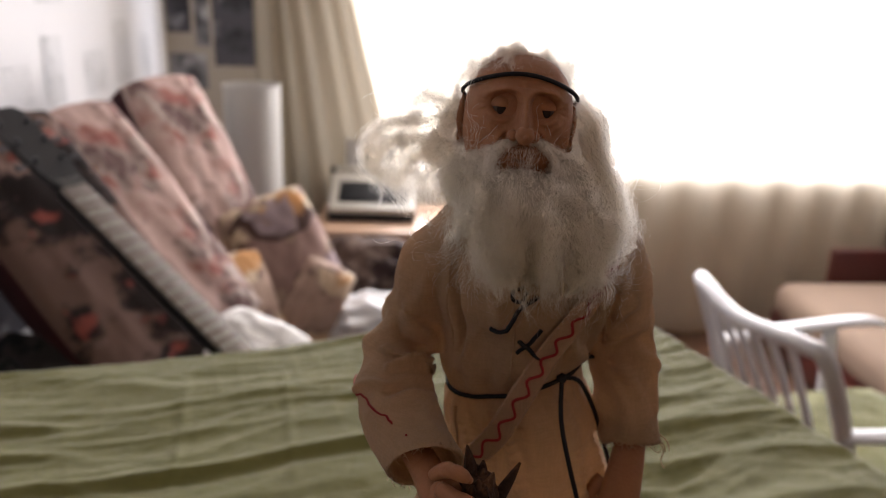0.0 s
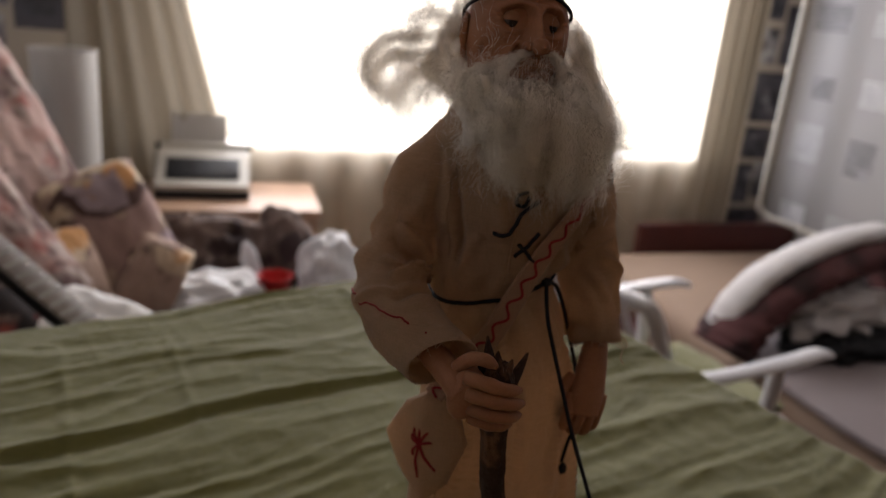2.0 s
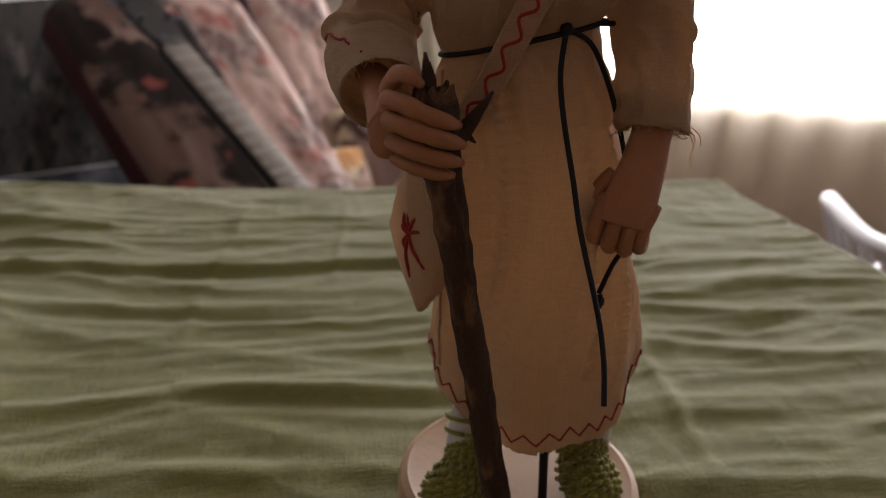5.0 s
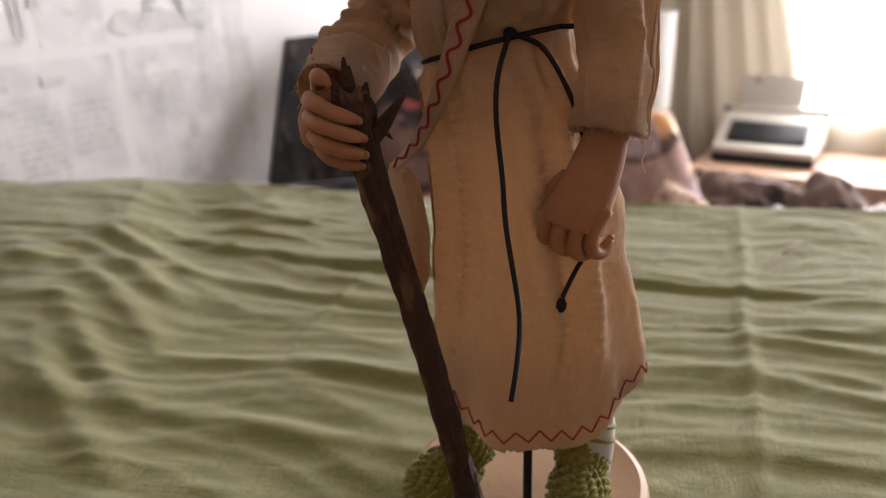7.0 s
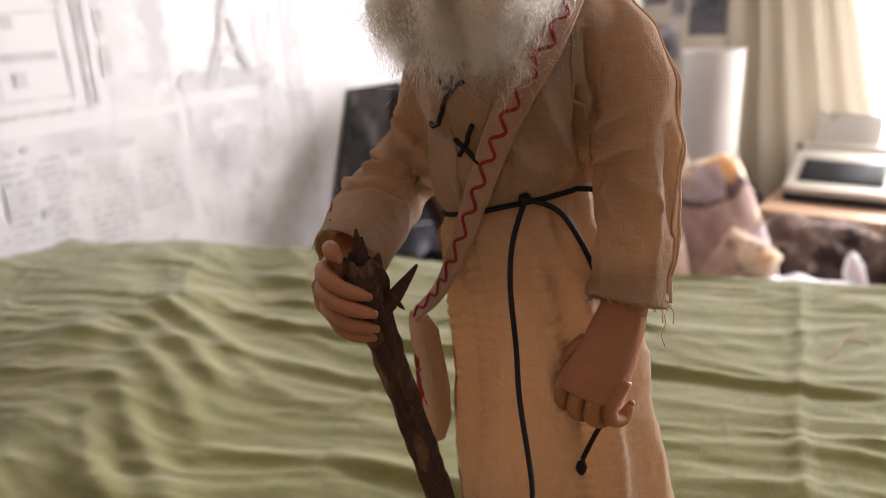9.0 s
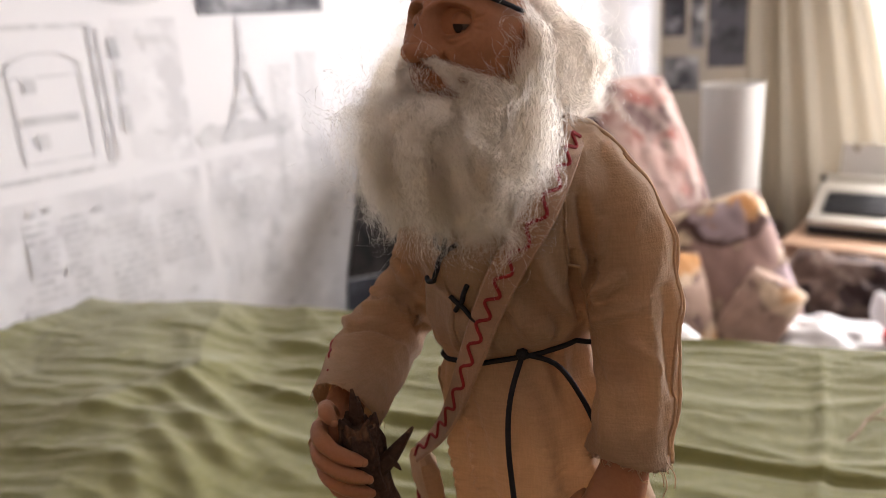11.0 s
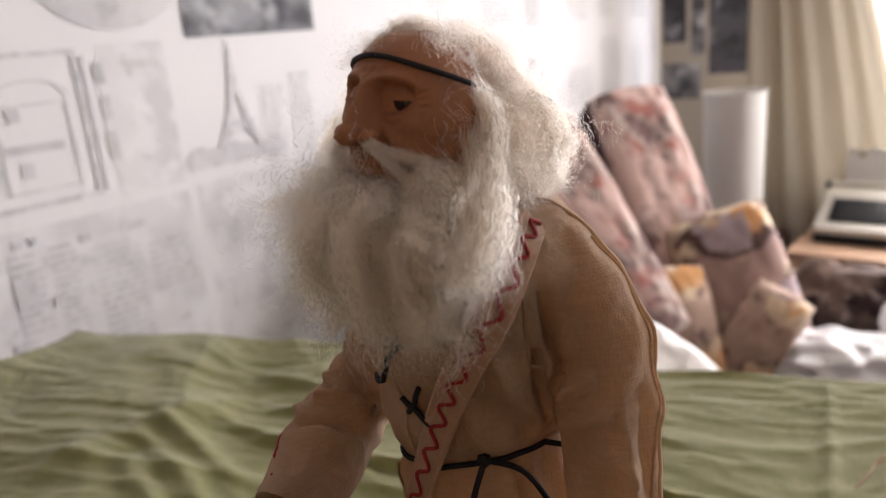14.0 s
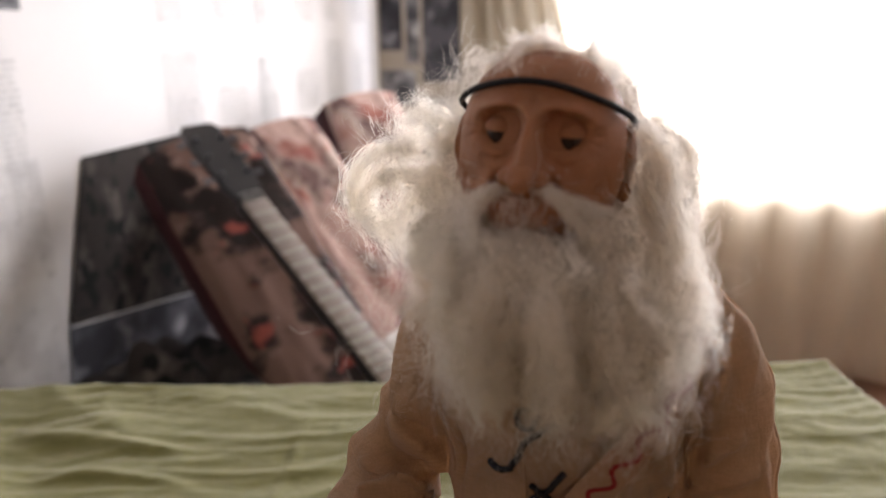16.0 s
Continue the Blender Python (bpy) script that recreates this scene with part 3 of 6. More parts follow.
# creases of the cloth: from, to, half width, height (below zero: a groove)
CREASES = [
    # breast, from the left armpit and the shoulder strap
    ((0.0790, 0.3250, 1.3180), (0.0700, 0.3080, 1.3560), 0.0040, 0.0024),
    ((0.0745, 0.3200, 1.3130), (0.0560, 0.3040, 1.3350), 0.0045, 0.0016),
    ((0.0660, 0.3150, 1.3100), (0.0620, 0.3080, 1.3300), 0.0035, 0.0012),
    ((0.0180, 0.3120, 1.3650), (0.0300, 0.3040, 1.3300), 0.0050, 0.0014),
    ((0.0120, 0.3170, 1.3050), (0.0200, 0.3080, 1.3330), 0.0040, 0.0014),
    # hollow between the breast and the hanging sleeve
    ((0.0780, 0.3230, 1.3700), (0.0810, 0.3280, 1.3230), 0.0026, -0.0030),
    # left sleeve
    ((0.0800, 0.3290, 1.3220), (0.0960, 0.3290, 1.3400), 0.0034, 0.0026),
    ((0.0800, 0.3290, 1.3160), (0.1010, 0.3320, 1.3270), 0.0036, 0.0020),
    ((0.0840, 0.3270, 1.3100), (0.0990, 0.3220, 1.2900), 0.0040, 0.0018),
    ((0.0860, 0.3250, 1.3000), (0.0930, 0.3150, 1.2740), 0.0036, 0.0014),
    ((0.1080, 0.3400, 1.3350), (0.1110, 0.3370, 1.2900), 0.0040, -0.0018),
    ((0.1040, 0.3300, 1.3300), (0.1070, 0.3260, 1.2800), 0.0032, 0.0012),
    ((0.0800, 0.3290, 1.3180), (0.0800, 0.3200, 1.3500), 0.0022, -0.0034),
    ((0.0860, 0.3260, 1.3300), (0.0900, 0.3240, 1.3620), 0.0036, 0.0020),
    ((0.0940, 0.3300, 1.3150), (0.1060, 0.3330, 1.3020), 0.0030, 0.0016),
    # bend of the right sleeve
    ((-0.0050, 0.3230, 1.2990), (-0.0230, 0.3080, 1.3130), 0.0030, 0.0030),
    ((-0.0040, 0.3200, 1.3060), (-0.0260, 0.3180, 1.3200), 0.0028, 0.0026),
    ((-0.0030, 0.3230, 1.3130), (-0.0220, 0.3230, 1.3280), 0.0028, -0.0018),
    ((-0.0020, 0.3220, 1.3220), (-0.0180, 0.3230, 1.3380), 0.0032, 0.0018),
    ((-0.0070, 0.3100, 1.2960), (-0.0220, 0.2960, 1.3050), 0.0030, -0.0016),
    ((-0.0340, 0.3180, 1.2960), (-0.0200, 0.3000, 1.3060), 0.0026, 0.0016),
    # shoulder of the right sleeve
    ((0.0040, 0.3180, 1.3620), (0.0120, 0.3180, 1.3150), 0.0028, -0.0028),
    ((-0.0060, 0.3180, 1.3560), (-0.0160, 0.3200, 1.3280), 0.0040, 0.0012),
    # skirt
    ((0.0330, 0.3100, 1.2850), (0.0300, 0.3000, 1.1700), 0.0030, 0.0022),
    ((0.0380, 0.3080, 1.2850), (0.0370, 0.2990, 1.1600), 0.0040, -0.0014),
    ((0.0640, 0.3120, 1.2850), (0.0720, 0.3080, 1.1700), 0.0055, 0.0022),
    ((0.0800, 0.3230, 1.2750), (0.0960, 0.3270, 1.1600), 0.0060, 0.0030),
    ((0.0730, 0.3150, 1.2600), (0.0840, 0.3150, 1.1500), 0.0045, -0.0026),
    ((0.0150, 0.3180, 1.2800), (0.0120, 0.3120, 1.1600), 0.0050, 0.0024),
    ((0.0240, 0.3110, 1.2700), (0.0210, 0.3050, 1.1500), 0.0045, -0.0020),
]
tree = BVHTree.FromPolygons([v.co for v in linen.vertices], [p.vertices for p in linen.polygons])
co = np.empty(len(linen.vertices) * 3)
no = np.empty(len(linen.vertices) * 3)
linen.vertices.foreach_get("co", co)
linen.vertices.foreach_get("normal", no)
co, no = co.reshape(-1, 3), no.reshape(-1, 3)
push = np.zeros(len(co))
for a, b, w, h in CREASES:
    a, b = Vector(a), Vector(b)
    bow = (b - a).cross(Vector((0, 1, 0))) * 0.10
    line = [tree.find_nearest(a.lerp(b, k / 24) + bow * math.sin(math.pi * k / 24))[0] for k in range(25)]
    mid = np.array((a + b) / 2)
    near = np.linalg.norm(co - mid, axis=1) < (b - a).length / 2 + 4 * w + 0.012
    gaps = np.linalg.norm(co[near][:, None, :] - np.array(line)[None], axis=2)
    k = gaps.argmin(1)
    gap = gaps.min(1) / w
    fade = np.clip(4 * (k / 24) * (1 - k / 24), 0, 1) ** 0.5 * 0.85 + 0.15
    push[near] += 1.9 * h * fade * np.exp(-gap ** 2) * (1 - 0.5 * gap ** 2)
crumple = np.array([0.0016 * noise.noise(Vector(p) * 42) + 0.0006 * (0.5 - 2 * abs(noise.noise(Vector((p[0] * 85, p[1] * 85, p[2] * 60))))) + 0.00022 * noise.noise(Vector(p) * 330) for p in co])
rise = np.clip((co[:, 2] - 1.12) / 0.03, 0.3, 1)
co = co + no * (push + crumple * rise)[:, None]
linen.vertices.foreach_set("co", co.ravel())
linen.update()
bm = bmesh.new()
bm.from_mesh(linen)
bpy.data.meshes.remove(linen)
for f in bm.faces:
    f.material_index = 0
skin_of_robe = BVHTree.FromBMesh(bm)


def cling(p, out=0.0):
    """The nearest point on the robe, lifted off it."""
    q, n, _, _ = skin_of_robe.find_nearest(Vector(p))
    return q + n * out


def on_robe(th, z, out=0.0):
    """The robe's true surface, met from outside at an angle and a height."""
    d = Vector((math.sin(th), -math.cos(th), 0))
    p = robe(th, z, 0.0)
    q, n, _, _ = skin_of_robe.ray_cast(p + d * 0.007, -d, 0.02)
    return (q if q and (q - p).length < 0.0045 else p) + d * out


def seam(points, r, out=0.0, mat=0, n=30, sides=6):
    tube(bm, [cling(p, out) for p in smooth_path(points, n)], r, sides, mat)


# the stuffed body and arms under the linen
loft(bm, [[robe(2 * math.pi * i / 48, 1.262 + 0.138 * j / 24, -0.0070 - 0.018 * max(0.0, 1 - j / 8) ** 1.2) for i in range(48)] for j in range(25)], 1)
tube(bm, smooth_path(RIGHT_ARM[:-1], 30), [0.005, 0.009, 0.011, 0.0095, 0.010, 0.008], 16, 1)
tube(bm, smooth_path(LEFT_ARM[:-1], 30), [0.005, 0.009, 0.011, 0.0095, 0.0085], 16, 1)


def fringe(points, count, seed, length=0.003):
    """Frayed thread ends along a cuff's rim."""
    rnd = random.Random(seed)
    for k in range(count):
        p = cling(points[rnd.randrange(len(points))])
        q = p + Vector((rnd.uniform(-1, 1), rnd.uniform(-1, 1), rnd.uniform(-1.4, 0.2))) * length * 0.5
        e = q + Vector((rnd.uniform(-1, 1), rnd.uniform(-1, 1), rnd.uniform(-1.4, 0.4))) * length * rnd.uniform(0.2, 0.8)
        tube(bm, [p, q, e], 0.00016, 3, 0)


def cuff_rim(c, d, r, n=40):
    d = Vector(d).normalized()
    a = d.orthogonal().normalized()
    b = d.cross(a)
    return [Vector(c) + (a * math.cos(t) + b * math.sin(t)) * r for t in [2 * math.pi * k / n for k in range(n)]]


fringe(cuff_rim((-0.0030, 0.2745, 1.2822), (0.40, -0.88, -0.3), 0.0158), 110, 5, 0.0022)
fringe(cuff_rim((0.0982, 0.3285, 1.2650), (0.1, -0.3, -1), 0.0156), 120, 6, 0.0024)
# long loose threads at the hanging cuff
for pts in ([(0.112, 0.326, 1.268), (0.115, 0.324, 1.262), (0.114, 0.323, 1.257), (0.116, 0.322, 1.253)], [(0.113, 0.328, 1.269), (0.117, 0.326, 1.266), (0.118, 0.324, 1.262)], [(0.110, 0.324, 1.268), (0.114, 0.322, 1.267), (0.115, 0.321, 1.263)], [(0.106, 0.318, 1.268), (0.109, 0.316, 1.266), (0.111, 0.316, 1.267)]):
    tube(bm, smooth_path(pts, 12), 0.00026, 4, 0)

# piped seams: over the left shoulder and down the sleeve, round the armhole, along the right forearm
edge = [Vector(p) + Vector((0.80, 0.52 - 0.3 * k / 5, 0.30 - 0.3 * k / 5)).normalized() * r for k, (p, r) in enumerate(zip(LEFT_ARM, LEFT_R))]
seam([(0.060, 0.336, 1.392)] + edge[1:], 0.0010, 0.0003, 0, 50)
seam([Vector(p) + Vector((-0.0005, -0.0042, 0.0006)) for p in edge[1:]], 0.0007, 0.0002, 0, 50)
seam([(0.0720, 0.3120, 1.3800), (0.0770, 0.3165, 1.3690), (0.0800, 0.3165, 1.3550), (0.0805, 0.3220, 1.3380), (0.0800, 0.3290, 1.3200)], 0.0006, 0.0001, 0, 30)
seam([(0.0100, 0.3150, 1.3780), (0.0050, 0.3170, 1.3620), (0.0060, 0.3190, 1.3400), (0.0080, 0.3200, 1.3180)], 0.0006, 0.0001, 0, 30)
seam([(-0.038, 0.327, 1.298), (-0.030, 0.308, 1.298), (-0.020, 0.291, 1.296), (-0.011, 0.2765, 1.2965)], 0.0005, 0.0003, 4, 40)
seam([(0.0330, 0.300, 1.350), (0.0345, 0.303, 1.330), (0.0340, 0.307, 1.308)], 0.0006, 0.0001, 0, 20)
seam([robe(-0.95, 1.285), robe(-0.98, 1.22), robe(-1.0, 1.145)], 0.0006, 0.0005, 0, 60)


def finger(pts, r, n=16):
    """One finger, thicker at its joints, with a rounded tip and a nail."""
    path = smooth_path(pts, n)
    tube(bm, path, [r, r * 1.04, r * 0.92, r * 1.02, r * 0.88, r * 0.92, r * 0.80, r * 0.45], 14, 1, 0.05)
    blob(bm, path[-1], (r * 0.5, r * 0.5, r * 0.5), 1, None, 0, 1, 0, 10, 8)


HAND0 = len(bm.verts)
# right hand round the stick: wrist, back of the hand, four fingers and the thumb
tube(bm, smooth_path([(-0.0120, 0.2870, 1.2860), (-0.0050, 0.2740, 1.2810), (0.0000, 0.2650, 1.2770), (0.0030, 0.2590, 1.2730)], 14), [0.0078, 0.0082, 0.0095, 0.0100], 20, 1, 0.05, 3, 0.78, up=(0.5, 0.3, 1))
blob(bm, (0.0025, 0.2590, 1.2745), (0.0085, 0.0070, 0.0125), 1, Matrix.Rotation(0.5, 3, "Z") @ Matrix.Rotation(0.30, 3, "Y"), 0.08, 2.0, 3.0, 24, 16)
for pts, r in (
        ([(0.0010, 0.2560, 1.2835), (0.0080, 0.2500, 1.2835), (0.0170, 0.2500, 1.2800), (0.0255, 0.2545, 1.2770)], 0.0034),
        ([(0.0020, 0.2540, 1.2770), (0.0090, 0.2485, 1.2765), (0.0190, 0.2490, 1.2735), (0.0275, 0.2545, 1.2705)], 0.0034),
        ([(0.0030, 0.2545, 1.2700), (0.0100, 0.2495, 1.2690), (0.0190, 0.2500, 1.2665), (0.0270, 0.2555, 1.2640)], 0.0033),
        ([(0.0040, 0.2565, 1.2640), (0.0105, 0.2525, 1.2625), (0.0175, 0.2530, 1.2605), (0.0240, 0.2570, 1.2590)], 0.0029)):
    finger(pts, r)
finger([(-0.0010, 0.2640, 1.2840), (0.0030, 0.2590, 1.2905), (0.0075, 0.2545, 1.2925), (0.0125, 0.2535, 1.2900)], 0.0034)
bm.verts.ensure_lookup_table()
for v in bm.verts[HAND0:]:
    v.co += Vector((0.0022, 0.0010, 0.0010))
# left hand hanging, fingers curled under
tube(bm, smooth_path([(0.0990, 0.3300, 1.2800), (0.0980, 0.3245, 1.2640), (0.0955, 0.3195, 1.2500), (0.0925, 0.3150, 1.2380), (0.0905, 0.3125, 1.2290)], 26), [0.0090, 0.0092, 0.0112, 0.0128, 0.0122], 28, 1, 0.05, 2, 0.62, up=(0.42, -0.90, -0.1))
for k, (x, y, z) in enumerate(((0.0800, 0.3095, 1.2330), (0.0865, 0.3085, 1.2305), (0.0930, 0.3100, 1.2290), (0.0990, 0.3130, 1.2295))):
    finger([(x + 0.0035, y + 0.0040, z + 0.0080), (x, y - 0.0005, z - 0.0010), (x - 0.0010, y + 0.0015, z - 0.0095), (x + 0.0010, y + 0.0085, z - 0.0125), (x + 0.0030, y + 0.0120, z - 0.0070)], 0.0036 - 0.0002 * (k == 3))
finger([(0.0850, 0.3190, 1.2490), (0.0785, 0.3160, 1.2420), (0.0750, 0.3140, 1.2340), (0.0770, 0.3130, 1.2270)], 0.0036)

# head: a narrow face with a long nose, deep sockets and hollow cheeks
HC = Vector((0.0328, 0.3290, 1.4220))
EYE_Z = 0.0085


def bell(u, w):
    return math.exp(-(u / w) ** 2)


def relief(x, z):
    """How far the face stands out, in millimetres, z counted from the eyes."""
    s = abs(x)
    if z > -9:
        h = 12.8 * max(0.0, (9.5 - z) / 18.5) ** 0.80
    else:
        h = 12.8 * bell(z + 9, 2.4)
    w = 1.75 + 1.25 * max(0.0, min(1.0, (3 - z) / 11)) + 2.2 * max(0.0, min(1.0, (z - 3) / 5))
    w *= 0.98
    o = h * math.exp(-(s / w) ** 2.4) * (1 if z < 8.5 else 0)
    o += 1.3 * bell(s, 2.8) * bell(z + 8.8, 2.2)
    o += 6.8 * bell(s - 4.3, 1.9) * bell(z + 9.6, 2.1)
    o -= 3.0 * bell(s - 2.4, 1.0) * bell(z + 11.6, 0.9)
    o -= 9.6 * bell(s - 8.5, 4.5) * bell(z - 1.2, 4.2)
    o += 6.5 * bell(s, 10.0) * bell(z + 18.5, 7.0)
    o -= 4.2 * bell(s - 5.4, 1.9) * bell(z - 1.5, 4.2)
    brow = 7.6 - 0.035 * (s - 7) ** 2
    o += 3.2 * bell(s - 8.5, 6.0) * bell(z - brow, 1.7)
    o -= 0.8 * bell(s, 1.0) * bell(z - 8.0, 2.2)
    o += 1.3 * bell(s - 9.5, 4.2) * bell(z + 4.6 - 0.06 * (s - 9.5) ** 2, 1.3)
    o -= 0.8 * bell(s - 9.5, 4.5) * bell(z + 6.6 - 0.08 * (s - 9.5) ** 2, 0.9)
    o += 2.0 * bell(s - 13.5, 4.5) * bell(z + 7.0, 4.0)
    fold = 5.2 + 0.50 * (-8.0 - z)
    o -= 2.8 * bell(s - fold, 1.4) * bell(z + 12.0, 4.8)
    o += 1.3 * bell(s - fold - 3.0, 2.2) * bell(z + 12.0, 4.5)
    o -= 3.6 * bell(s - 17.5, 4.5) * bell(z + 14.5, 5.0)
    o -= 0.5 * bell(s, 1.0) * bell(z + 12.8, 1.6)
    o += 1.4 * bell(s, 6.2) * bell(z + 14.6, 1.2)
    o -= 1.3 * bell(s, 7.0) * bell(z + 16.0 + 0.012 * s * s, 0.7)
    o += 1.9 * bell(s, 5.4) * bell(z + 17.9, 1.4)
    o -= 1.5 * bell(s, 6.0) * bell(z + 20.6, 1.2)
    o -= 0.45 * bell(s, 14.0) * (bell(z - 11.4, 0.5) + bell(z - 13.6, 0.5))
    # crow's feet
    for k in (-1, 0, 1):
        o -= 0.5 * bell(s - 16.5, 2.2) * bell(z - 0.5 - k * (s - 12) * 0.45, 0.45)
    return o + 0.35 * noise.noise(Vector((x * 0.45, z * 0.45, 2))) + 0.14 * noise.noise(Vector((x * 1.5, z * 1.5, 5)))


def skull(x, z):
    """Front of the plain skull at a place on the face."""
    q = min(0.999, (abs(x / 0.0236) ** 2.3 + abs(z / 0.0292) ** 2.5))
    return -0.0258 * (1 - q) ** 0.46


HEAD0 = len(bm.verts)
head = bmesh.new()
nu, nv = 150, 150
grid = []
for j in range(nv + 1):
    row = []
    for i in range(nu + 1):
        # a square sheet bent into a rounded front
        a, b = i / nu * 2 - 1, j / nv * 2 - 1
        u, v = a * math.sqrt(1 - b * b / 2), b * math.sqrt(1 - a * a / 2)
        x = math.copysign(abs(u) ** (2 / 2.3), u) * 0.0236
        z = math.copysign(abs(v) ** (2 / 2.5), v) * 0.0292
        k = max(0.0, min(1.0, (1 - math.hypot(u, v)) / 0.22))
        jaw = 1 - 0.13 * max(0.0, -v) ** 1.5
        y = skull(x, z) - 0.001 * relief(x * jaw * 1000, (z - EYE_Z) * 1000) * k * k * (3 - 2 * k)
        row.append(head.verts.new(HC + Vector((x * jaw, y, z))))
    grid.append(row)
for j in range(nv):
    for i in range(nu):
        head.faces.new((grid[j][i], grid[j][i + 1], grid[j + 1][i + 1], grid[j + 1][i])).material_index = 1
blob(head, HC + Vector((0, 0.004, 0.0008)), (0.0229, 0.0275, 0.0280), 1, None, 0.0, 1, 0, 48, 32, 0.92)
tmp = bpy.data.meshes.new("tmp")
head.to_mesh(tmp)
head.free()
bm.from_mesh(tmp)
bpy.data.meshes.remove(tmp)


def lid(c, r, low, high):
    """A strip of eyelid round an eyeball, between two heights in degrees."""
    rows = []
    for j in range(9):
        row = []
        for i in range(17):
            az = radians(-78 + 156 * i / 16)
            arch = math.cos(az)
            el = radians(low + (high - low) * j / 8) * (0.25 + 0.75 * arch)
            row.append(Vector(c) + Vector((math.sin(az) * math.cos(el), -math.cos(az) * math.cos(el), math.sin(el))) * (r + 0.0003 * math.sin(math.pi * j / 8)))
        rows.append(row)
    loft(bm, rows, 1, False, False)


for sx in (-1, 1):
    c = HC + Vector((sx * 0.0087, -0.0170, EYE_Z - 0.0003))
    blob(bm, c, (0.0044, 0.0044, 0.0044), 9, None, 0, 1, 0, 24, 16)
    blob(bm, c + Vector((0, -0.0037, -0.0007)), (0.0025, 0.0010, 0.0025), 5, None, 0, 1, 0, 18, 12)
    lid(c, 0.0049, 6, 88)
    lid(c, 0.0048, -88, -24)
    # wings of the nose
    blob(bm, HC + Vector((sx * 0.0043, -0.0305, EYE_Z - 0.0098)), (0.0024, 0.0040, 0.0025), 1, None, 0.08, 2, 1, 18, 14)
    # ears
    blob(bm, HC + Vector((sx * 0.0236, 0.0035, 0.0005)), (0.0024, 0.0058, 0.0088), 1, Matrix.Rotation(sx * 0.25, 3, "Z"), 0.2, 3, 2, 18, 14)
    blob(bm, HC + Vector((sx * 0.0238, 0.0015, -0.0085)), (0.0022, 0.0030, 0.0036), 1, None, 0.1, 3, 2, 14, 10)
blob(bm, HC + Vector((0, -0.0350, EYE_Z - 0.0088)), (0.0038, 0.0044, 0.0037), 1, None, 0.06, 2, 3, 24, 18)
# headband
band = []
for k in range(81):
    a = 2 * math.pi * k / 80
    z = 0.0118 + 0.0104 * math.cos(a) - 0.0008 * math.sin(a)
    w = (1 - min(0.98, abs(z / 0.0300) ** 2.5)) ** 0.42
    band.append(HC + Vector(((0.0243 * w + 0.0016 * abs(math.sin(a)) ** 3) * math.sin(a), -(0.0268 if math.cos(a) > 0 else 0.0310) * w * math.cos(a), z)))
tube(bm, band, 0.0009, 8, 3)

# the head leans a little to its left
LEAN = Matrix.Rotation(radians(3.5), 3, "Y")
bm.verts.ensure_lookup_table()
for v in bm.verts[HEAD0:]:
    v.co = HC + LEAN @ (v.co - HC)

# belt, its hanging ends, and the laces at the breast
tube(bm, [on_robe(2 * math.pi * k / 80, waist(2 * math.pi * k / 80), 0.0007) for k in range(81)], 0.0011, 8, 3)


def cord(points, out, r=0.0010, n=30, mat=3):
    tube(bm, [cling(robe(a, z), out) for a, z in smooth_pairs(points, n)], r, 8, mat)


def smooth_pairs(points, n):
    return [(p.x, p.y) for p in smooth_path([(a, z, 0) for a, z in points], n)]


KNOT = on_robe(0.62, 1.3055, 0.002)
blob(bm, KNOT, (0.0026, 0.0022, 0.0022), 3, None, 0.35, 3, 1, 14, 10)
tube(bm, smooth_path([KNOT, (0.0590, 0.3060, 1.2900), (0.0620, 0.2990, 1.2740), (0.0680, 0.2930, 1.2520), (0.0730, 0.2870, 1.2330), (0.0830, 0.2790, 1.2030), (0.0870, 0.2700, 1.1870), (0.0885, 0.2620, 1.1730)], 44), 0.0011, 8, 3)
tube(bm, smooth_path([KNOT, on_robe(1.0, 1.300, 0.003), on_robe(1.17, 1.287, 0.003), on_robe(1.22, 1.270, 0.003), on_robe(1.18, 1.245, 0.003), on_robe(1.05, 1.222, 0.003), on_robe(0.92, 1.208, 0.003), on_robe(0.75, 1.195, 0.003)], 36), 0.0011, 8, 3)
blob(bm, on_robe(0.72, 1.192, 0.003), (0.0022, 0.0022, 0.0034), 3, None, 0.35, 3, 1, 12, 8)
cord([(-0.12, 1.3560), (-0.22, 1.3540), (-0.21, 1.3500), (-0.12, 1.3500), (-0.10, 1.3540)], 0.0010, 0.0009)
cord([(-0.37, 1.3360), (-0.33, 1.3362), (-0.22, 1.3400), (-0.12, 1.3470), (0.02, 1.3520)], 0.0014)
cord([(0.10, 1.3365), (0.01, 1.3290), (-0.10, 1.3230)], 0.0008, 0.0010, 14)
cord([(-0.10, 1.3310), (0.01, 1.3270), (0.15, 1.3195)], 0.0016, 0.0010, 14)
# zigzag stitches round the hem
for k in range(60):
    a, b = 2 * math.pi * k / 60, 2 * math.pi * (k + 1) / 60
    za, zb = (0.0055, 0.0110) if k % 2 else (0.0110, 0.0055)
    tube(bm, [cling(robe(a + (b - a) * f, hem(a + (b - a) * f) + za + (zb - za) * f), 0.0004) for f in (0, 0.33, 0.67, 1)], 0.00045, 5, 4)

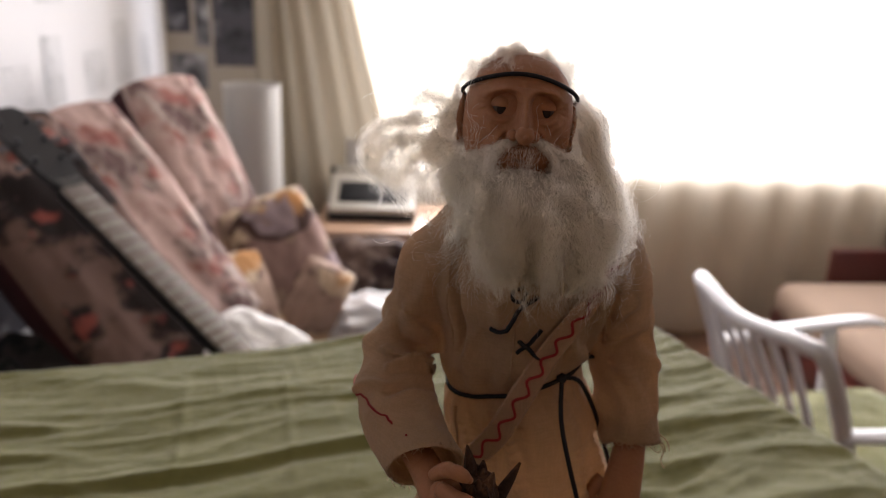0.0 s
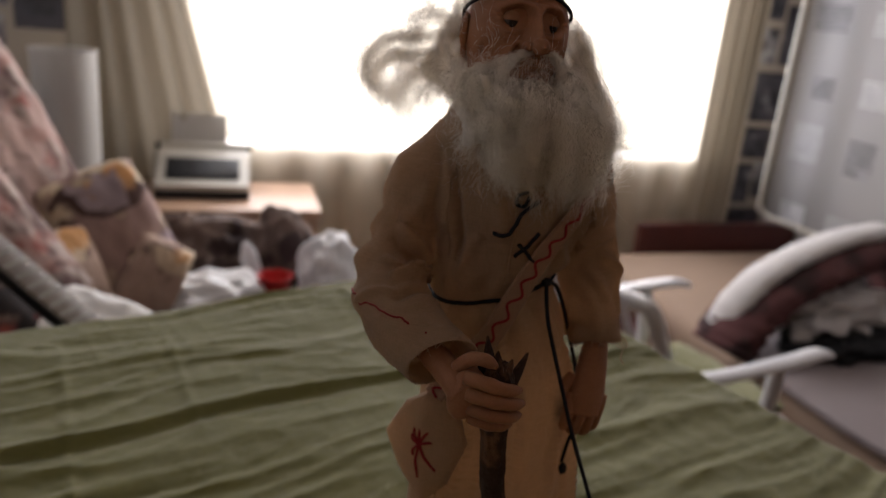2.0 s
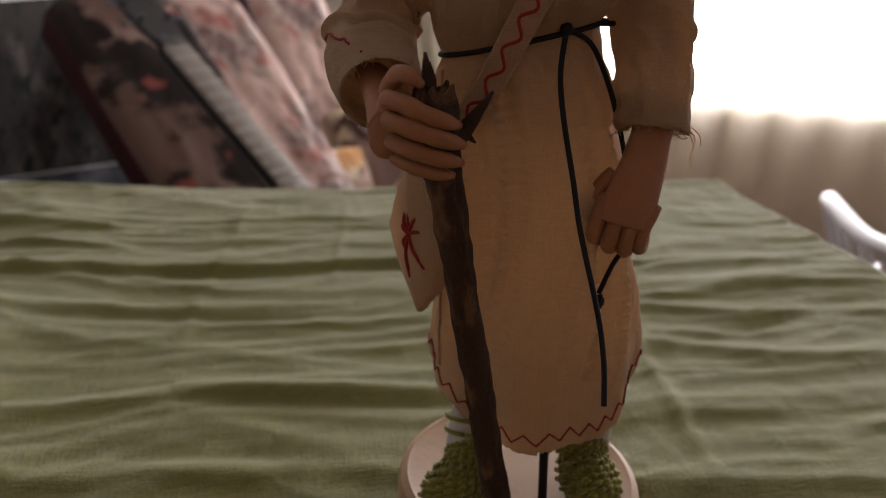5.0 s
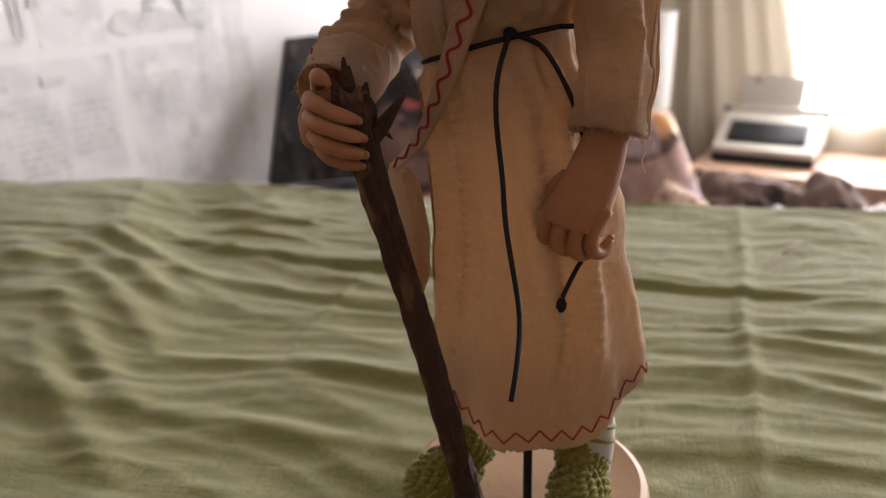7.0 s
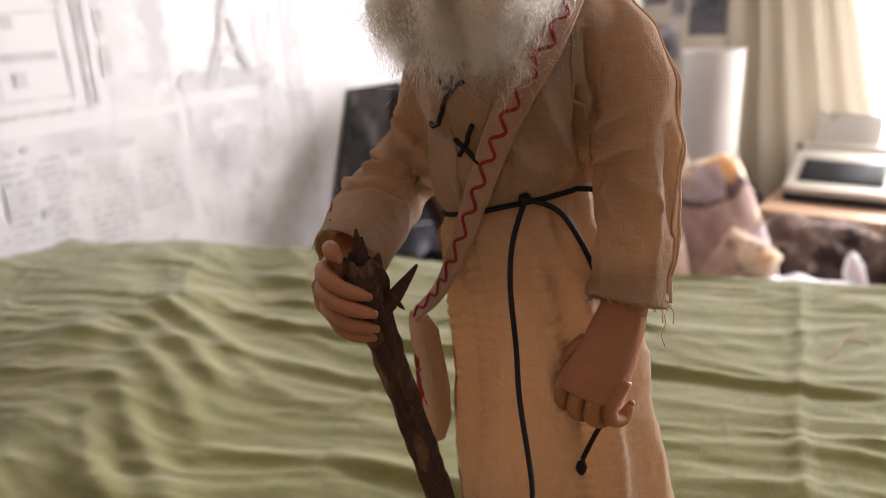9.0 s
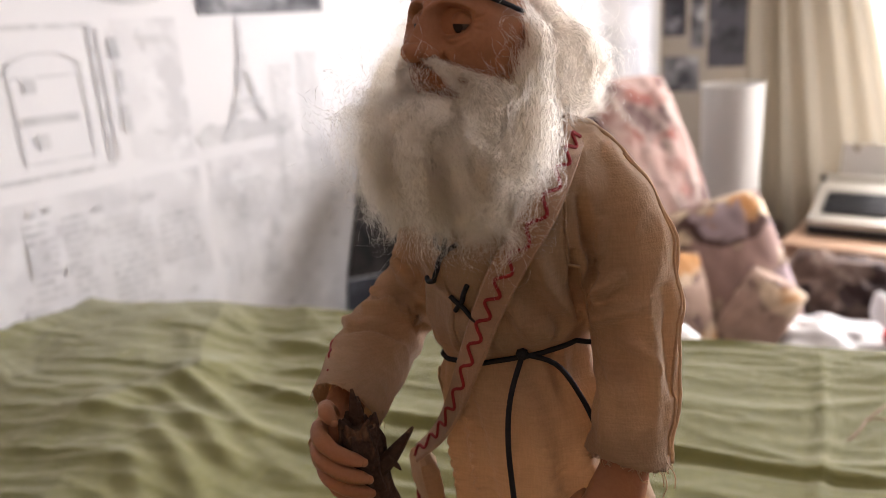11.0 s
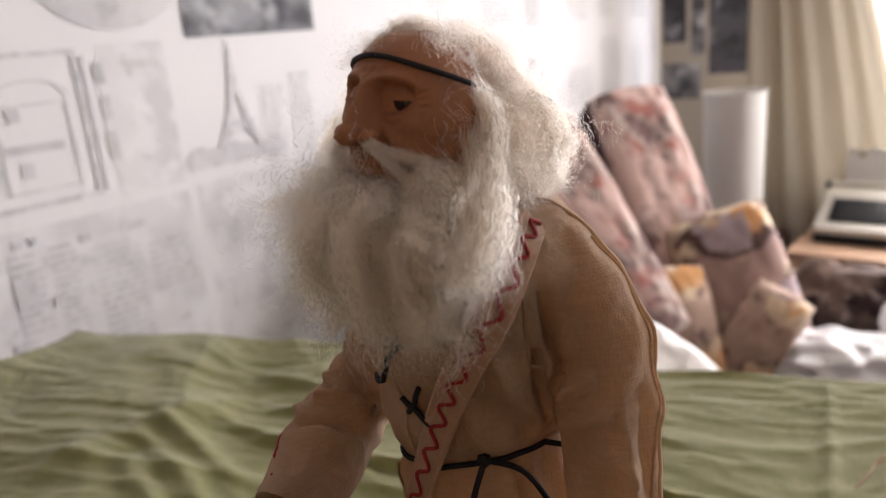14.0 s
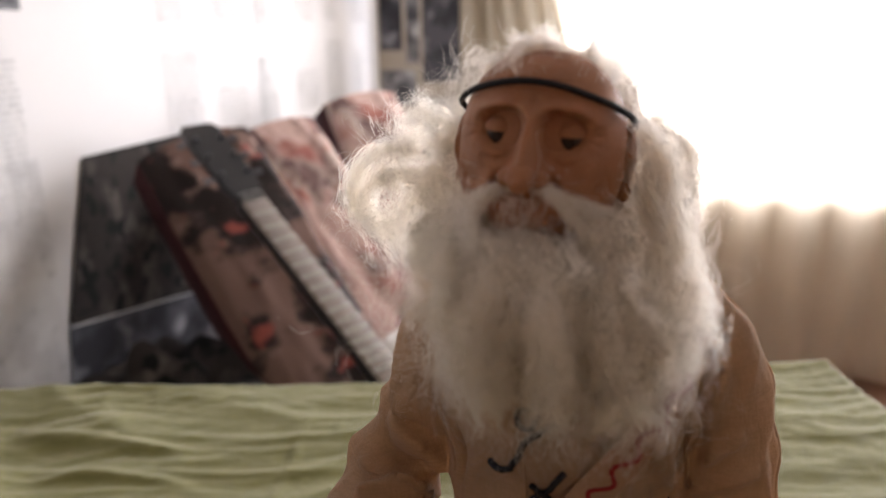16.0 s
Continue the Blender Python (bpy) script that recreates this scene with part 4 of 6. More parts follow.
# legs and knitted shoes
rnd = random.Random(11)
for fx, fy, turn in ((0.030, 0.308, -0.35), (0.091, 0.330, 0.30)):
    tube(bm, smooth_path([(fx, fy + 0.014, G + 0.015), (fx + 0.001, fy + 0.016, 1.12), (fx * 0.6 + 0.024, fy + 0.028, 1.16)], 12), [0.010, 0.0090, 0.0080], 18, 6)
    rot = Matrix.Rotation(turn, 3, "Z")
    for off, size in (((0, -0.004, 0.0125), (0.0138, 0.0215, 0.0125)), ((0, 0.012, 0.022), (0.0120, 0.0125, 0.0120))):
        c = Vector((fx, fy, G)) + rot @ Vector(off)
        blob(bm, c, size, 7, rot, 0.10, 7.0, fx * 90, 40, 26)
        # knitted stitches in rows
        for row in range(9):
            la = radians(-8 + row * 11)
            m = max(5, int(20 * math.cos(la)))
            for k in range(m):
                lo = 2 * math.pi * (k + 0.5 * (row % 2)) / m
                u = Vector((math.cos(la) * math.cos(lo), math.cos(la) * math.sin(lo), math.sin(la)))
                t = Vector((-math.sin(lo), math.cos(lo), 0))
                p = c + rot @ Vector((u.x * size[0], u.y * size[1], u.z * size[2]))
                e = rot @ (t + Vector((0, 0, 0.6))) * 0.0024
                tube(bm, [p - e, p + (rot @ u) * 0.0013, p + e], [0.0007, 0.0015, 0.0007], 5, 7)
    # crossed laces over the stocking
    for z in (G + 0.034, G + 0.042):
        tube(bm, [(fx + 0.0105 * math.sin(a), fy + 0.0150 - 0.0105 * math.cos(a), z + 0.004 * math.cos(a)) for a in [2 * math.pi * k / 16 for k in range(17)]], 0.0011, 6, 7)

# hair and beard: small soft cores under many fine curled fibres
HAIRV, HAIRF = [], []
rg = np.random.default_rng(3)
WK = rg.normal(size=(14, 3)) * 260
WP = rg.uniform(0, 2 * math.pi, 14)
WA = rg.normal(size=(14, 3))


def swirl(p, freq):
    return np.sin((p * freq) @ WK.T + WP) @ WA / 4.5


def ribbons(pts, r):
    """Fibres as tapering ribbons that turn along their length, from a list of point arrays."""
    n, segs = len(pts[0]), len(pts) - 1
    base = sum(len(a) for a in HAIRV)
    turn = rg.uniform(0, 6.3, n)
    out = np.empty((n, segs + 1, 2, 3))
    for k, c in enumerate(pts):
        w = r * (1 - 0.7 * k / segs)
        a = turn + 1.1 * k
        side = np.stack([np.cos(a), np.sin(a), 0.5 * np.sin(2 * a + 1)], -1) * w
        out[:, k, 0, :], out[:, k, 1, :] = c - side, c + side
    HAIRV.append(out.reshape(-1, 3))
    i0 = (np.arange(n) * (segs + 1) * 2)[:, None]
    k = (np.arange(segs) * 2)[None, :]
    a = i0 + k
    HAIRF.append(np.stack([a, a + 1, a + 3, a + 2], -1).reshape(-1, 4) + base)


def strands(p, d, length, curl, droop, segs=9, r=0.00013, freq=1.0, drift=0.25):
    """Fine fibres from points p along directions d."""
    n = len(p)
    ph = rg.uniform(-1, 1, (n, 3)) * 0.004
    d = d / np.linalg.norm(d, axis=1, keepdims=True)
    pts = [p]
    step = (length / segs)[:, None]
    q = p
    for k in range(segs):
        d = d + swirl(q + ph * drift, freq) * curl + np.array([0, 0, -droop / segs])
        d = d / np.linalg.norm(d, axis=1, keepdims=True)
        q = q + d * step
        pts.append(q)
    ribbons(pts, r)


def wool(c, radii, count, flow, length, curl, droop=0.8, core=0.85, seed=0.0, bump=0.16, out=0.30, r=0.00010, keep=None, lim=-0.2):
    """A tuft: a soft core and fibres that leave it along a flow."""
    if core:
        blob(cores, c, [q * core for q in radii], 8, None, bump, 2.4, seed, 48, 32)
    u = rg.normal(size=(count, 3))
    u /= np.linalg.norm(u, axis=1, keepdims=True)
    if keep is not None:
        u = u[u @ np.array(keep) > lim]
    depth = core * rg.uniform(0.86, 1.06, (len(u), 1)) if core else rg.uniform(0.99, 1.05, (len(u), 1))
    p = np.array(c) + u * np.array(radii) * depth
    d = u * out + np.array(flow) + rg.normal(size=u.shape) * 0.22
    strands(p, d, length * rg.uniform(0.5, 1.15, len(u)), curl, droop, r=r)


def lock(path, count, spread, curl=0.0009, r=0.00010, end=0.35):
    """A wisp of fibres that run along a curve and fray at its end."""
    pts = np.array([tuple(p) for p in smooth_path(path, 28)])
    n, segs = count, 26
    off = rg.normal(size=(n, 3)) * spread
    start = rg.uniform(0, 0.25, n)
    stop = rg.uniform(0.7, 1.0, n)
    ph = rg.uniform(0, 6.3, (n, 3))
    line = []
    for k in range(segs + 1):
        s = start + (stop - start) * k / segs
        x = s * 28
        i = np.minimum(x.astype(int), 27)
        f = (x - i)[:, None]
        c = pts[i] * (1 - f) + pts[i + 1] * f
        line.append(c + off * (0.6 + end * 2 * s[:, None]) + curl * np.sin(ph + s[:, None] * 26))
    ribbons(line, r)


def fluff(c, radii, count, flow, length, curl=0.55, droop=0.2, r=0.00009):
    """A loose cloud of fibres with no core."""
    u = rg.normal(size=(count, 3)) * 0.5
    p = np.array(c) + u * np.array(radii)
    strands(p, u * 0.5 + np.array(flow) + rg.normal(size=u.shape) * 0.35, length * rg.uniform(0.5, 1.2, count), curl, droop, 10, r)


cores = bmesh.new()
# back of the head and crown, leaving the pate bare in front
wool((0.0350, 0.3440, 1.4330), (0.0275, 0.0230, 0.0185), 9000, (0.1, 0.4, 0.05), 0.008, 0.8, 0.2, 0.90, 1.0, 0.12, 0.45, keep=(0, 0.55, 0.6))
wool((0.0430, 0.3540, 1.4130), (0.0290, 0.0230, 0.0270), 11000, (0.15, 0.3, -0.2), 0.008, 0.8, 0.3, 0.88, 2.0, 0.14, 0.5)
# puffs over the ears
wool((0.0640, 0.3440, 1.4110), (0.0150, 0.0210, 0.0220), 9000, (0.3, 0.1, -0.3), 0.008, 0.8, 0.3, 0.86, 4.0, 0.14, 0.5)
wool((0.0080, 0.3420, 1.4110), (0.0120, 0.0170, 0.0210), 5000, (-0.6, 0.1, -0.1), 0.010, 0.7, 0.2, 0.84, 3.0, 0.14, 0.5)
# beard
wool((0.0315, 0.2990, 1.3930), (0.0240, 0.0190, 0.0165), 10500, (0, -0.25, -0.7), 0.013, 0.45, 0.4, 0.86, 5.0, 0.12)
wool((0.0340, 0.3000, 1.3770), (0.0225, 0.0180, 0.0160), 9500, (0.05, -0.1, -0.7), 0.013, 0.5, 0.4, 0.84, 6.0, 0.12)
wool((0.0150, 0.3120, 1.3960), (0.0120, 0.0170, 0.0190), 5500, (-0.3, -0.2, -0.6), 0.013, 0.45, 0.4, 0.84, 7.0, 0.14)
wool((0.0545, 0.3090, 1.3950), (0.0140, 0.0165, 0.0200), 7000, (0.30, -0.3, -0.6), 0.012, 0.50, 0.4, 0.84, 8.0, 0.14)
wool((0.0620, 0.2950, 1.3800), (0.0085, 0.0080, 0.0220), 4000, (0.2, -0.1, -0.7), 0.014, 0.6, 0.5, 0.8, 15.0, 0.16)
wool((0.0330, 0.2925, 1.3850), (0.0190, 0.0135, 0.0230), 6500, (0, -0.2, -0.7), 0.013, 0.5, 0.4, 0.84, 16.0, 0.10)
# the hairy upper lip: two wisps that part under the nose, and the sides of the mouth
for sx in (-1, 1):
    lock([(0.0328 + sx * 0.0020, 0.2975, 1.4190), (0.0328 + sx * 0.0075, 0.2962, 1.4178), (0.0328 + sx * 0.0125, 0.2990, 1.4115), (0.0328 + sx * 0.0175, 0.3040, 1.4030), (0.0328 + sx * 0.0190, 0.3030, 1.3920)], 170, 0.0009)
    lock([(0.0328 + sx * 0.0060, 0.2970, 1.4180), (0.0328 + sx * 0.0120, 0.2995, 1.4150), (0.0328 + sx * 0.0190, 0.3090, 1.4100), (0.0328 + sx * 0.0225, 0.3150, 1.4010)], 240, 0.0011)
    wool((0.0328 + sx * 0.0165, 0.3110, 1.4060), (0.0075, 0.0095, 0.0065), 1500, (sx * 0.5, -0.3, -0.6), 0.012, 0.4, 0.4, 0.8, 20.0 + sx, 0.12)
fluff((0.0328, 0.2965, 1.4045), (0.012, 0.004, 0.004), 900, (0.0, -0.5, -0.7), 0.012, 0.4)
fluff((0.0328, 0.2955, 1.4165), (0.009, 0.003, 0.002), 110, (0.0, -0.25, -0.8), 0.009, 0.35)
# thin down on the bald pate
wool((0.0328, 0.3300, 1.4215), (0.0262, 0.0272, 0.0300), 52000, (0.0, 0.7, 0.0), 0.008, 0.35, 0.1, 0, 1.0, 0.0, 0.12, r=0.00008, keep=(0, -0.1, 1), lim=0.78)
# loose fibres all round
fluff((0.0360, 0.3420, 1.4460), (0.020, 0.020, 0.006), 2600, (0.0, 0.4, 0.05), 0.006, 0.7)
fluff((0.0125, 0.3260, 1.4460), (0.005, 0.010, 0.005), 420, (-0.5, -0.1, 0.3), 0.009, 0.6)
fluff((0.0540, 0.3260, 1.4450), (0.005, 0.010, 0.005), 420, (0.5, -0.1, 0.3), 0.009, 0.6)
fluff((0.0650, 0.3260, 1.4080), (0.010, 0.018, 0.018), 1600, (0.4, -0.1, -0.3), 0.007, 0.8)
fluff((0.0560, 0.3580, 1.4130), (0.018, 0.016, 0.022), 3000, (0.3, 0.4, 0.0), 0.005, 0.9)
fluff((0.0375, 0.2920, 1.3720), (0.022, 0.014, 0.014), 2400, (0.0, -0.3, -0.6), 0.016)
fluff((0.0275, 0.2840, 1.3940), (0.024, 0.010, 0.018), 2200, (0.0, -0.5, -0.4), 0.014)
fluff((0.0120, 0.3020, 1.3960), (0.011, 0.014, 0.020), 1500, (-0.4, -0.3, -0.4), 0.015)
fluff((0.0680, 0.2960, 1.3780), (0.010, 0.009, 0.022), 1500, (0.4, -0.2, -0.5), 0.014, 0.9)
# the wind-blown side curls and the long wisps of the beard
fluff((0.0020, 0.3400, 1.4210), (0.014, 0.012, 0.013), 1100, (-0.8, 0, 0.1), 0.016, 0.7)
fluff((-0.0080, 0.3420, 1.4090), (0.016, 0.012, 0.016), 1200, (-0.7, 0, -0.1), 0.018, 0.7)
fluff((-0.0170, 0.3430, 1.4010), (0.014, 0.011, 0.013), 700, (-0.6, 0, -0.3), 0.016, 0.8)
for path, n, w in (
        ([(0.010, 0.336, 1.426), (-0.004, 0.339, 1.431), (-0.014, 0.341, 1.427), (-0.013, 0.341, 1.419)], 260, 0.0030),
        ([(0.010, 0.336, 1.424), (-0.008, 0.340, 1.420), (-0.024, 0.344, 1.418), (-0.034, 0.345, 1.408), (-0.033, 0.345, 1.397), (-0.025, 0.344, 1.395), (-0.020, 0.343, 1.401)], 340, 0.0022),
        ([(0.010, 0.337, 1.420), (-0.006, 0.341, 1.412), (-0.022, 0.344, 1.410), (-0.030, 0.345, 1.402), (-0.028, 0.345, 1.393), (-0.020, 0.344, 1.390), (-0.014, 0.343, 1.394)], 340, 0.0024),
        ([(0.010, 0.337, 1.416), (-0.004, 0.341, 1.408), (-0.015, 0.343, 1.400), (-0.019, 0.343, 1.390), (-0.012, 0.342, 1.384), (-0.005, 0.341, 1.389)], 340, 0.0030),
        ([(0.010, 0.337, 1.412), (0.000, 0.340, 1.402), (-0.004, 0.341, 1.392), (0.002, 0.340, 1.386)], 300, 0.0034),
        ([(0.0575, 0.326, 1.434), (0.0655, 0.325, 1.424), (0.0695, 0.318, 1.408), (0.0745, 0.306, 1.392), (0.0725, 0.299, 1.376), (0.0705, 0.295, 1.362)], 420, 0.0026),
        ([(0.0595, 0.322, 1.420), (0.0675, 0.312, 1.404), (0.0705, 0.302, 1.388), (0.0665, 0.297, 1.370), (0.0645, 0.294, 1.358)], 420, 0.0028),
        ([(0.0615, 0.328, 1.412), (0.0735, 0.316, 1.399), (0.0790, 0.305, 1.384), (0.0770, 0.300, 1.374)], 240, 0.0026),
        ([(0.0200, 0.289, 1.400), (0.0170, 0.285, 1.386), (0.0190, 0.288, 1.371), (0.0220, 0.291, 1.362)], 420, 0.0032),
        ([(0.0275, 0.283, 1.400), (0.0255, 0.279, 1.386), (0.0225, 0.283, 1.371), (0.0245, 0.287, 1.362)], 420, 0.0036),
        ([(0.0415, 0.281, 1.398), (0.0435, 0.279, 1.382), (0.0465, 0.283, 1.366), (0.0495, 0.287, 1.356)], 460, 0.0036),
        ([(0.0535, 0.287, 1.392), (0.0585, 0.286, 1.376), (0.0605, 0.289, 1.362), (0.0585, 0.292, 1.354)], 420, 0.0034)):
    lock(path, n, w)
# single springy hairs behind the ear
for k in range(5):
    p = np.array([0.074, 0.356, 1.414]) + rg.normal(size=3) * 0.006
    lock([tuple(p), tuple(p + (0.006, 0.004, 0.003)), tuple(p + (0.009, 0.004, -0.002)), tuple(p + (0.007, 0.003, -0.006))], 3, 0.0010, 0.0006)
# the cores melt into one mass with grooves along the locks
tmp = bpy.data.meshes.new("tmp")
cores.to_mesh(tmp)
cores.free()
mass = new("tmp", tmp)
md = mass.modifiers.new("melt", "REMESH")
md.mode, md.voxel_size, md.use_smooth_shade = "VOXEL", 0.0015, True
md = mass.modifiers.new("soften", "SMOOTH")
md.factor, md.iterations = 0.5, 8
bpy.context.view_layer.update()
melted = bpy.data.meshes.new_from_object(mass.evaluated_get(bpy.context.evaluated_depsgraph_get()))
for v in melted.vertices:
    p = v.co
    wv = Vector((p.x * 260 + 1.5 * noise.noise(p * 90), p.y * 260, p.z * 60))
    v.co = p + v.normal * (0.0005 * noise.noise(wv) + 0.0004 * noise.noise(p * 320) - 0.0008)
melted.polygons.foreach_set("material_index", [8] * len(melted.polygons))
bm.from_mesh(melted)
bpy.data.objects.remove(mass)
bpy.data.meshes.remove(tmp)
bpy.data.meshes.remove(melted)
D0 = Vector((0.055, 0.345, G))
bmesh.ops.triangulate(bm, faces=[f for f in bm.faces if len(f.verts) > 4])
body = bpy.data.meshes.new("body")
bm.to_mesh(body)
bm.free()
nb = len(body.vertices)
bv = np.empty(nb * 3)
body.vertices.foreach_get("co", bv)
corners = np.empty(len(body.loops), dtype=np.int32)
body.loops.foreach_get("vertex_index", corners)
sizes = np.empty(len(body.polygons), dtype=np.int32)
body.polygons.foreach_get("loop_total", sizes)
kinds = np.empty(len(body.polygons), dtype=np.int32)
body.polygons.foreach_get("material_index", kinds)
bpy.data.meshes.remove(body)
hv, hf = np.concatenate(HAIRV), np.concatenate(HAIRF).astype(np.int32)
corners = np.concatenate([corners, (hf + nb).ravel()])
sizes = np.concatenate([sizes, np.full(len(hf), 4, dtype=np.int32)])
kinds = np.concatenate([kinds, np.full(len(hf), 2, dtype=np.int32)])
me = bpy.data.meshes.new("doll")
me.vertices.add(nb + len(hv))
me.vertices.foreach_set("co", (np.concatenate([bv.reshape(-1, 3), hv]) - np.array(D0)).ravel())
me.loops.add(len(corners))
me.loops.foreach_set("vertex_index", corners)
me.polygons.add(len(sizes))
me.polygons.foreach_set("loop_start", np.concatenate([[0], np.cumsum(sizes)[:-1]]).astype(np.int32))
me.polygons.foreach_set("material_index", kinds)
me.update(calc_edges=True)
me.polygons.foreach_set("use_smooth", [True] * len(me.polygons))
for m in (LINEN, SKIN, HAIR, CORD, RED, EYE, STOCK, KNIT, WOOL, BALL):
    me.materials.append(m)
doll = new("doll", me)
doll.matrix_basis = Matrix.Translation(D0)
tags(doll, "old shepherd doll with white wool beard and cream linen robe", "doll")

# the walking stick
S0 = Vector((0.052, 0.292, G))
SLANT = Vector((0.0026, 0.0012, 0.0))
stick = empty("walking_stick", Matrix.Translation(S0), "dark brown twig walking stick with bark and a thorn", "stick")
path = smooth_path([Vector(p) - S0 + SLANT * (max(0.0, p[2] - 1.12) / 0.17) for p in [(0.056, 0.294, G + 0.001), (0.049, 0.291, 1.100), (0.038, 0.283, 1.160), (0.028, 0.275, 1.210), (0.021, 0.267, 1.250), (0.0170, 0.2630, 1.272), (0.0155, 0.2620, 1.286)]], 90)
bm = bmesh.new()
shaft = tube(bm, path, [0.0066, 0.0063, 0.0060, 0.0058, 0.0058, 0.0058, 0.0060, 0.0066, 0.0082, 0.0086, 0.0066], 30, 0, 0.22, 4)
for j, ring in enumerate(shaft):
    c = sum((v.co for v in ring), Vector()) / len(ring)
    for k, v in enumerate(ring):
        q = v.co
        v.co = c + (q - c) * (1 + 0.10 * noise.noise(Vector((q.x * 420, q.y * 420, q.z * 70))) + 0.07 * max(0, noise.noise(q * 150)))
top = path[-1]
# the broken, splintered end
srnd = random.Random(4)
for k in range(17):
    a = 2 * math.pi * k / 17
    r = 0.0058 * math.sqrt(srnd.uniform(0.15, 1))
    foot = top + Vector((r * math.cos(a), r * math.sin(a), -0.004))
    h = srnd.uniform(0.005, 0.009) + (0.009 if k in (6, 7) else 0)
    tube(bm, [foot, foot + Vector((0.0006 * math.cos(a), 0.0006 * math.sin(a), h * 0.6)), foot + Vector((0.0016 * math.cos(a), 0.0016 * math.sin(a), h))], [0.0026, 0.0021, 0.0005], 6, 0, 0.3, k)
part("shaft", bm, BARK, stick)
bm = bmesh.new()
tube(bm, smooth_path([Vector(p) - S0 + SLANT * 0.4 for p in [(0.018, 0.264, 1.266), (0.0255, 0.2670, 1.2715), (0.0310, 0.2700, 1.2790), (0.0360, 0.2728, 1.2870)]], 14), [0.0062, 0.0036, 0.0022, 0.0005], 12, 0, 0.2)
tube(bm, [Vector(p) - S0 + SLANT * 0.4 for p in [(0.0275, 0.2680, 1.2730), (0.0300, 0.2690, 1.2700), (0.0315, 0.2690, 1.2690)]], [0.0014, 0.0009, 0.0003], 6, 0, 0.2)
part("thorn", bm, BARK, stick, "broken side twig ending in a pale point")

# the shoulder bag
B0 = Vector((0.004, 0.318, 1.21))
bag = empty("shoulder_bag", Matrix.Translation(B0), "small cream linen shoulder bag with red stitching", "bag")
front = [Vector((0.002, 0.311, 1.248)), Vector((0.014, 0.304, 1.246)), Vector((0.022, 0.301, 1.220)), Vector((0.016, 0.309, 1.192)), Vector((0.006, 0.318, 1.175)), Vector((-0.006, 0.331, 1.192)), Vector((-0.013, 0.336, 1.212)), Vector((-0.006, 0.324, 1.236))]
bm = bmesh.new()
c = sum(front, Vector()) / len(front)
nrm = Vector((-0.62, -0.78, 0))
rings = []
for k, (sc, off) in enumerate(((0.02, -0.0050), (0.5, -0.0056), (0.85, -0.0042), (0.97, -0.0025), (1.0, 0.0), (0.97, 0.003), (0.85, 0.005), (0.02, 0.006))):
    ring = []
    for i in range(len(front)):
        for f in (0, 0.25, 0.5, 0.75):
            p = front[i].lerp(front[(i + 1) % len(front)], f)
            q = c + (p - c) * sc - nrm * off - B0
            ring.append(q + nrm * 0.001 * noise.noise(q * 110))
    rings.append(ring)
loft(bm, rings)
pouch = part("pouch", bm, LINEN, bag)
e1, e2 = Vector((0.78, -0.62, 0)), Vector((0, 0, 1))
cc = c + nrm * 0.0062 - B0 + e1 * -0.001
for a, l in ((88, 0.019), (-95, 0.021), (62, 0.016), (118, 0.012), (25, 0.008), (150, 0.008), (-60, 0.016), (-125, 0.010)):
    d = e1 * math.cos(radians(a)) + e2 * math.sin(radians(a))
    bm = bmesh.new()
    tube(bm, smooth_path([cc, cc + d * l * 0.5 - e1 * 0.0006, cc + d * l + e1 * 0.0018 - nrm * 0.0018], 8), 0.0008, 6)
    part("petal_stitch", bm, RED, pouch, "red embroidered petal")
NR = 96
run = smooth_path([on_robe(th, z, 0.0036) for th, z in ((1.25, 1.390), (0.98, 1.382), (0.70, 1.366), (0.48, 1.345), (0.28, 1.325), (0.05, 1.303), (-0.35, 1.279), (-0.75, 1.258))] + [(0.004, 0.309, 1.246)], NR)
bm = bmesh.new()
rows, mid = [], []
for i, p in enumerate(run):
    d = (run[min(i + 1, NR)] - run[max(i - 1, 0)]).normalized()
    o = Vector((p.x - 0.043, p.y - 0.342, 0)).normalized()
    s = d.cross(o).normalized()
    o = s.cross(d).normalized()
    w = 0.0064 - 0.0008 * i / NR
    mid.append((p - B0 + o * 0.0013, s))
    rows.append([p - B0 + s * w, p - B0 + s * w * 0.85 + o * 0.0009, p - B0 + o * 0.0011, p - B0 - s * w * 0.85 + o * 0.0009, p - B0 - s * w, p - B0 - o * 0.0008])
loft(bm, rows)
part("strap", bm, STRAP, bag, "pale linen strap")
bm = bmesh.new()
zz = [q + s * (0.0022 if (i // 3) % 2 else -0.0022) for i, (q, s) in enumerate(mid) if i % 3 == 0]
tube(bm, smooth_path(zz, len(zz) * 5), 0.0007, 6)
part("zigzag", bm, RED, bag, "red zigzag stitching")

# ---- prints of the wallpaper ----


def flat(bm, pts, m, mat=0):
    """A thin printed shape from points (along the wall, up)."""
    vs = [bm.verts.new(m @ Vector((a, 0, b))) for a, b in pts]
    f = bm.faces.new(vs)
    f.material_index = mat
    return f


def rect(bm, a, b, w, h, m=Matrix()):
    flat(bm, [(a, b), (a + w, b), (a + w, b + h), (a, b + h)], m)


def outline(bm, a, b, w, h, t):
    rect(bm, a, b, w, t)
    rect(bm, a, b + h - t, w, t)
    rect(bm, a, b + t, t, h - 2 * t)
    rect(bm, a + w - t, b + t, t, h - 2 * t)


def print_on(wall, m, bm, mat, name="print"):
    ob = part(name, bm, mat, None, "", None, False)
    ob.parent = wall
    ob.matrix_basis = wall.matrix_basis.inverted() @ m
    return ob


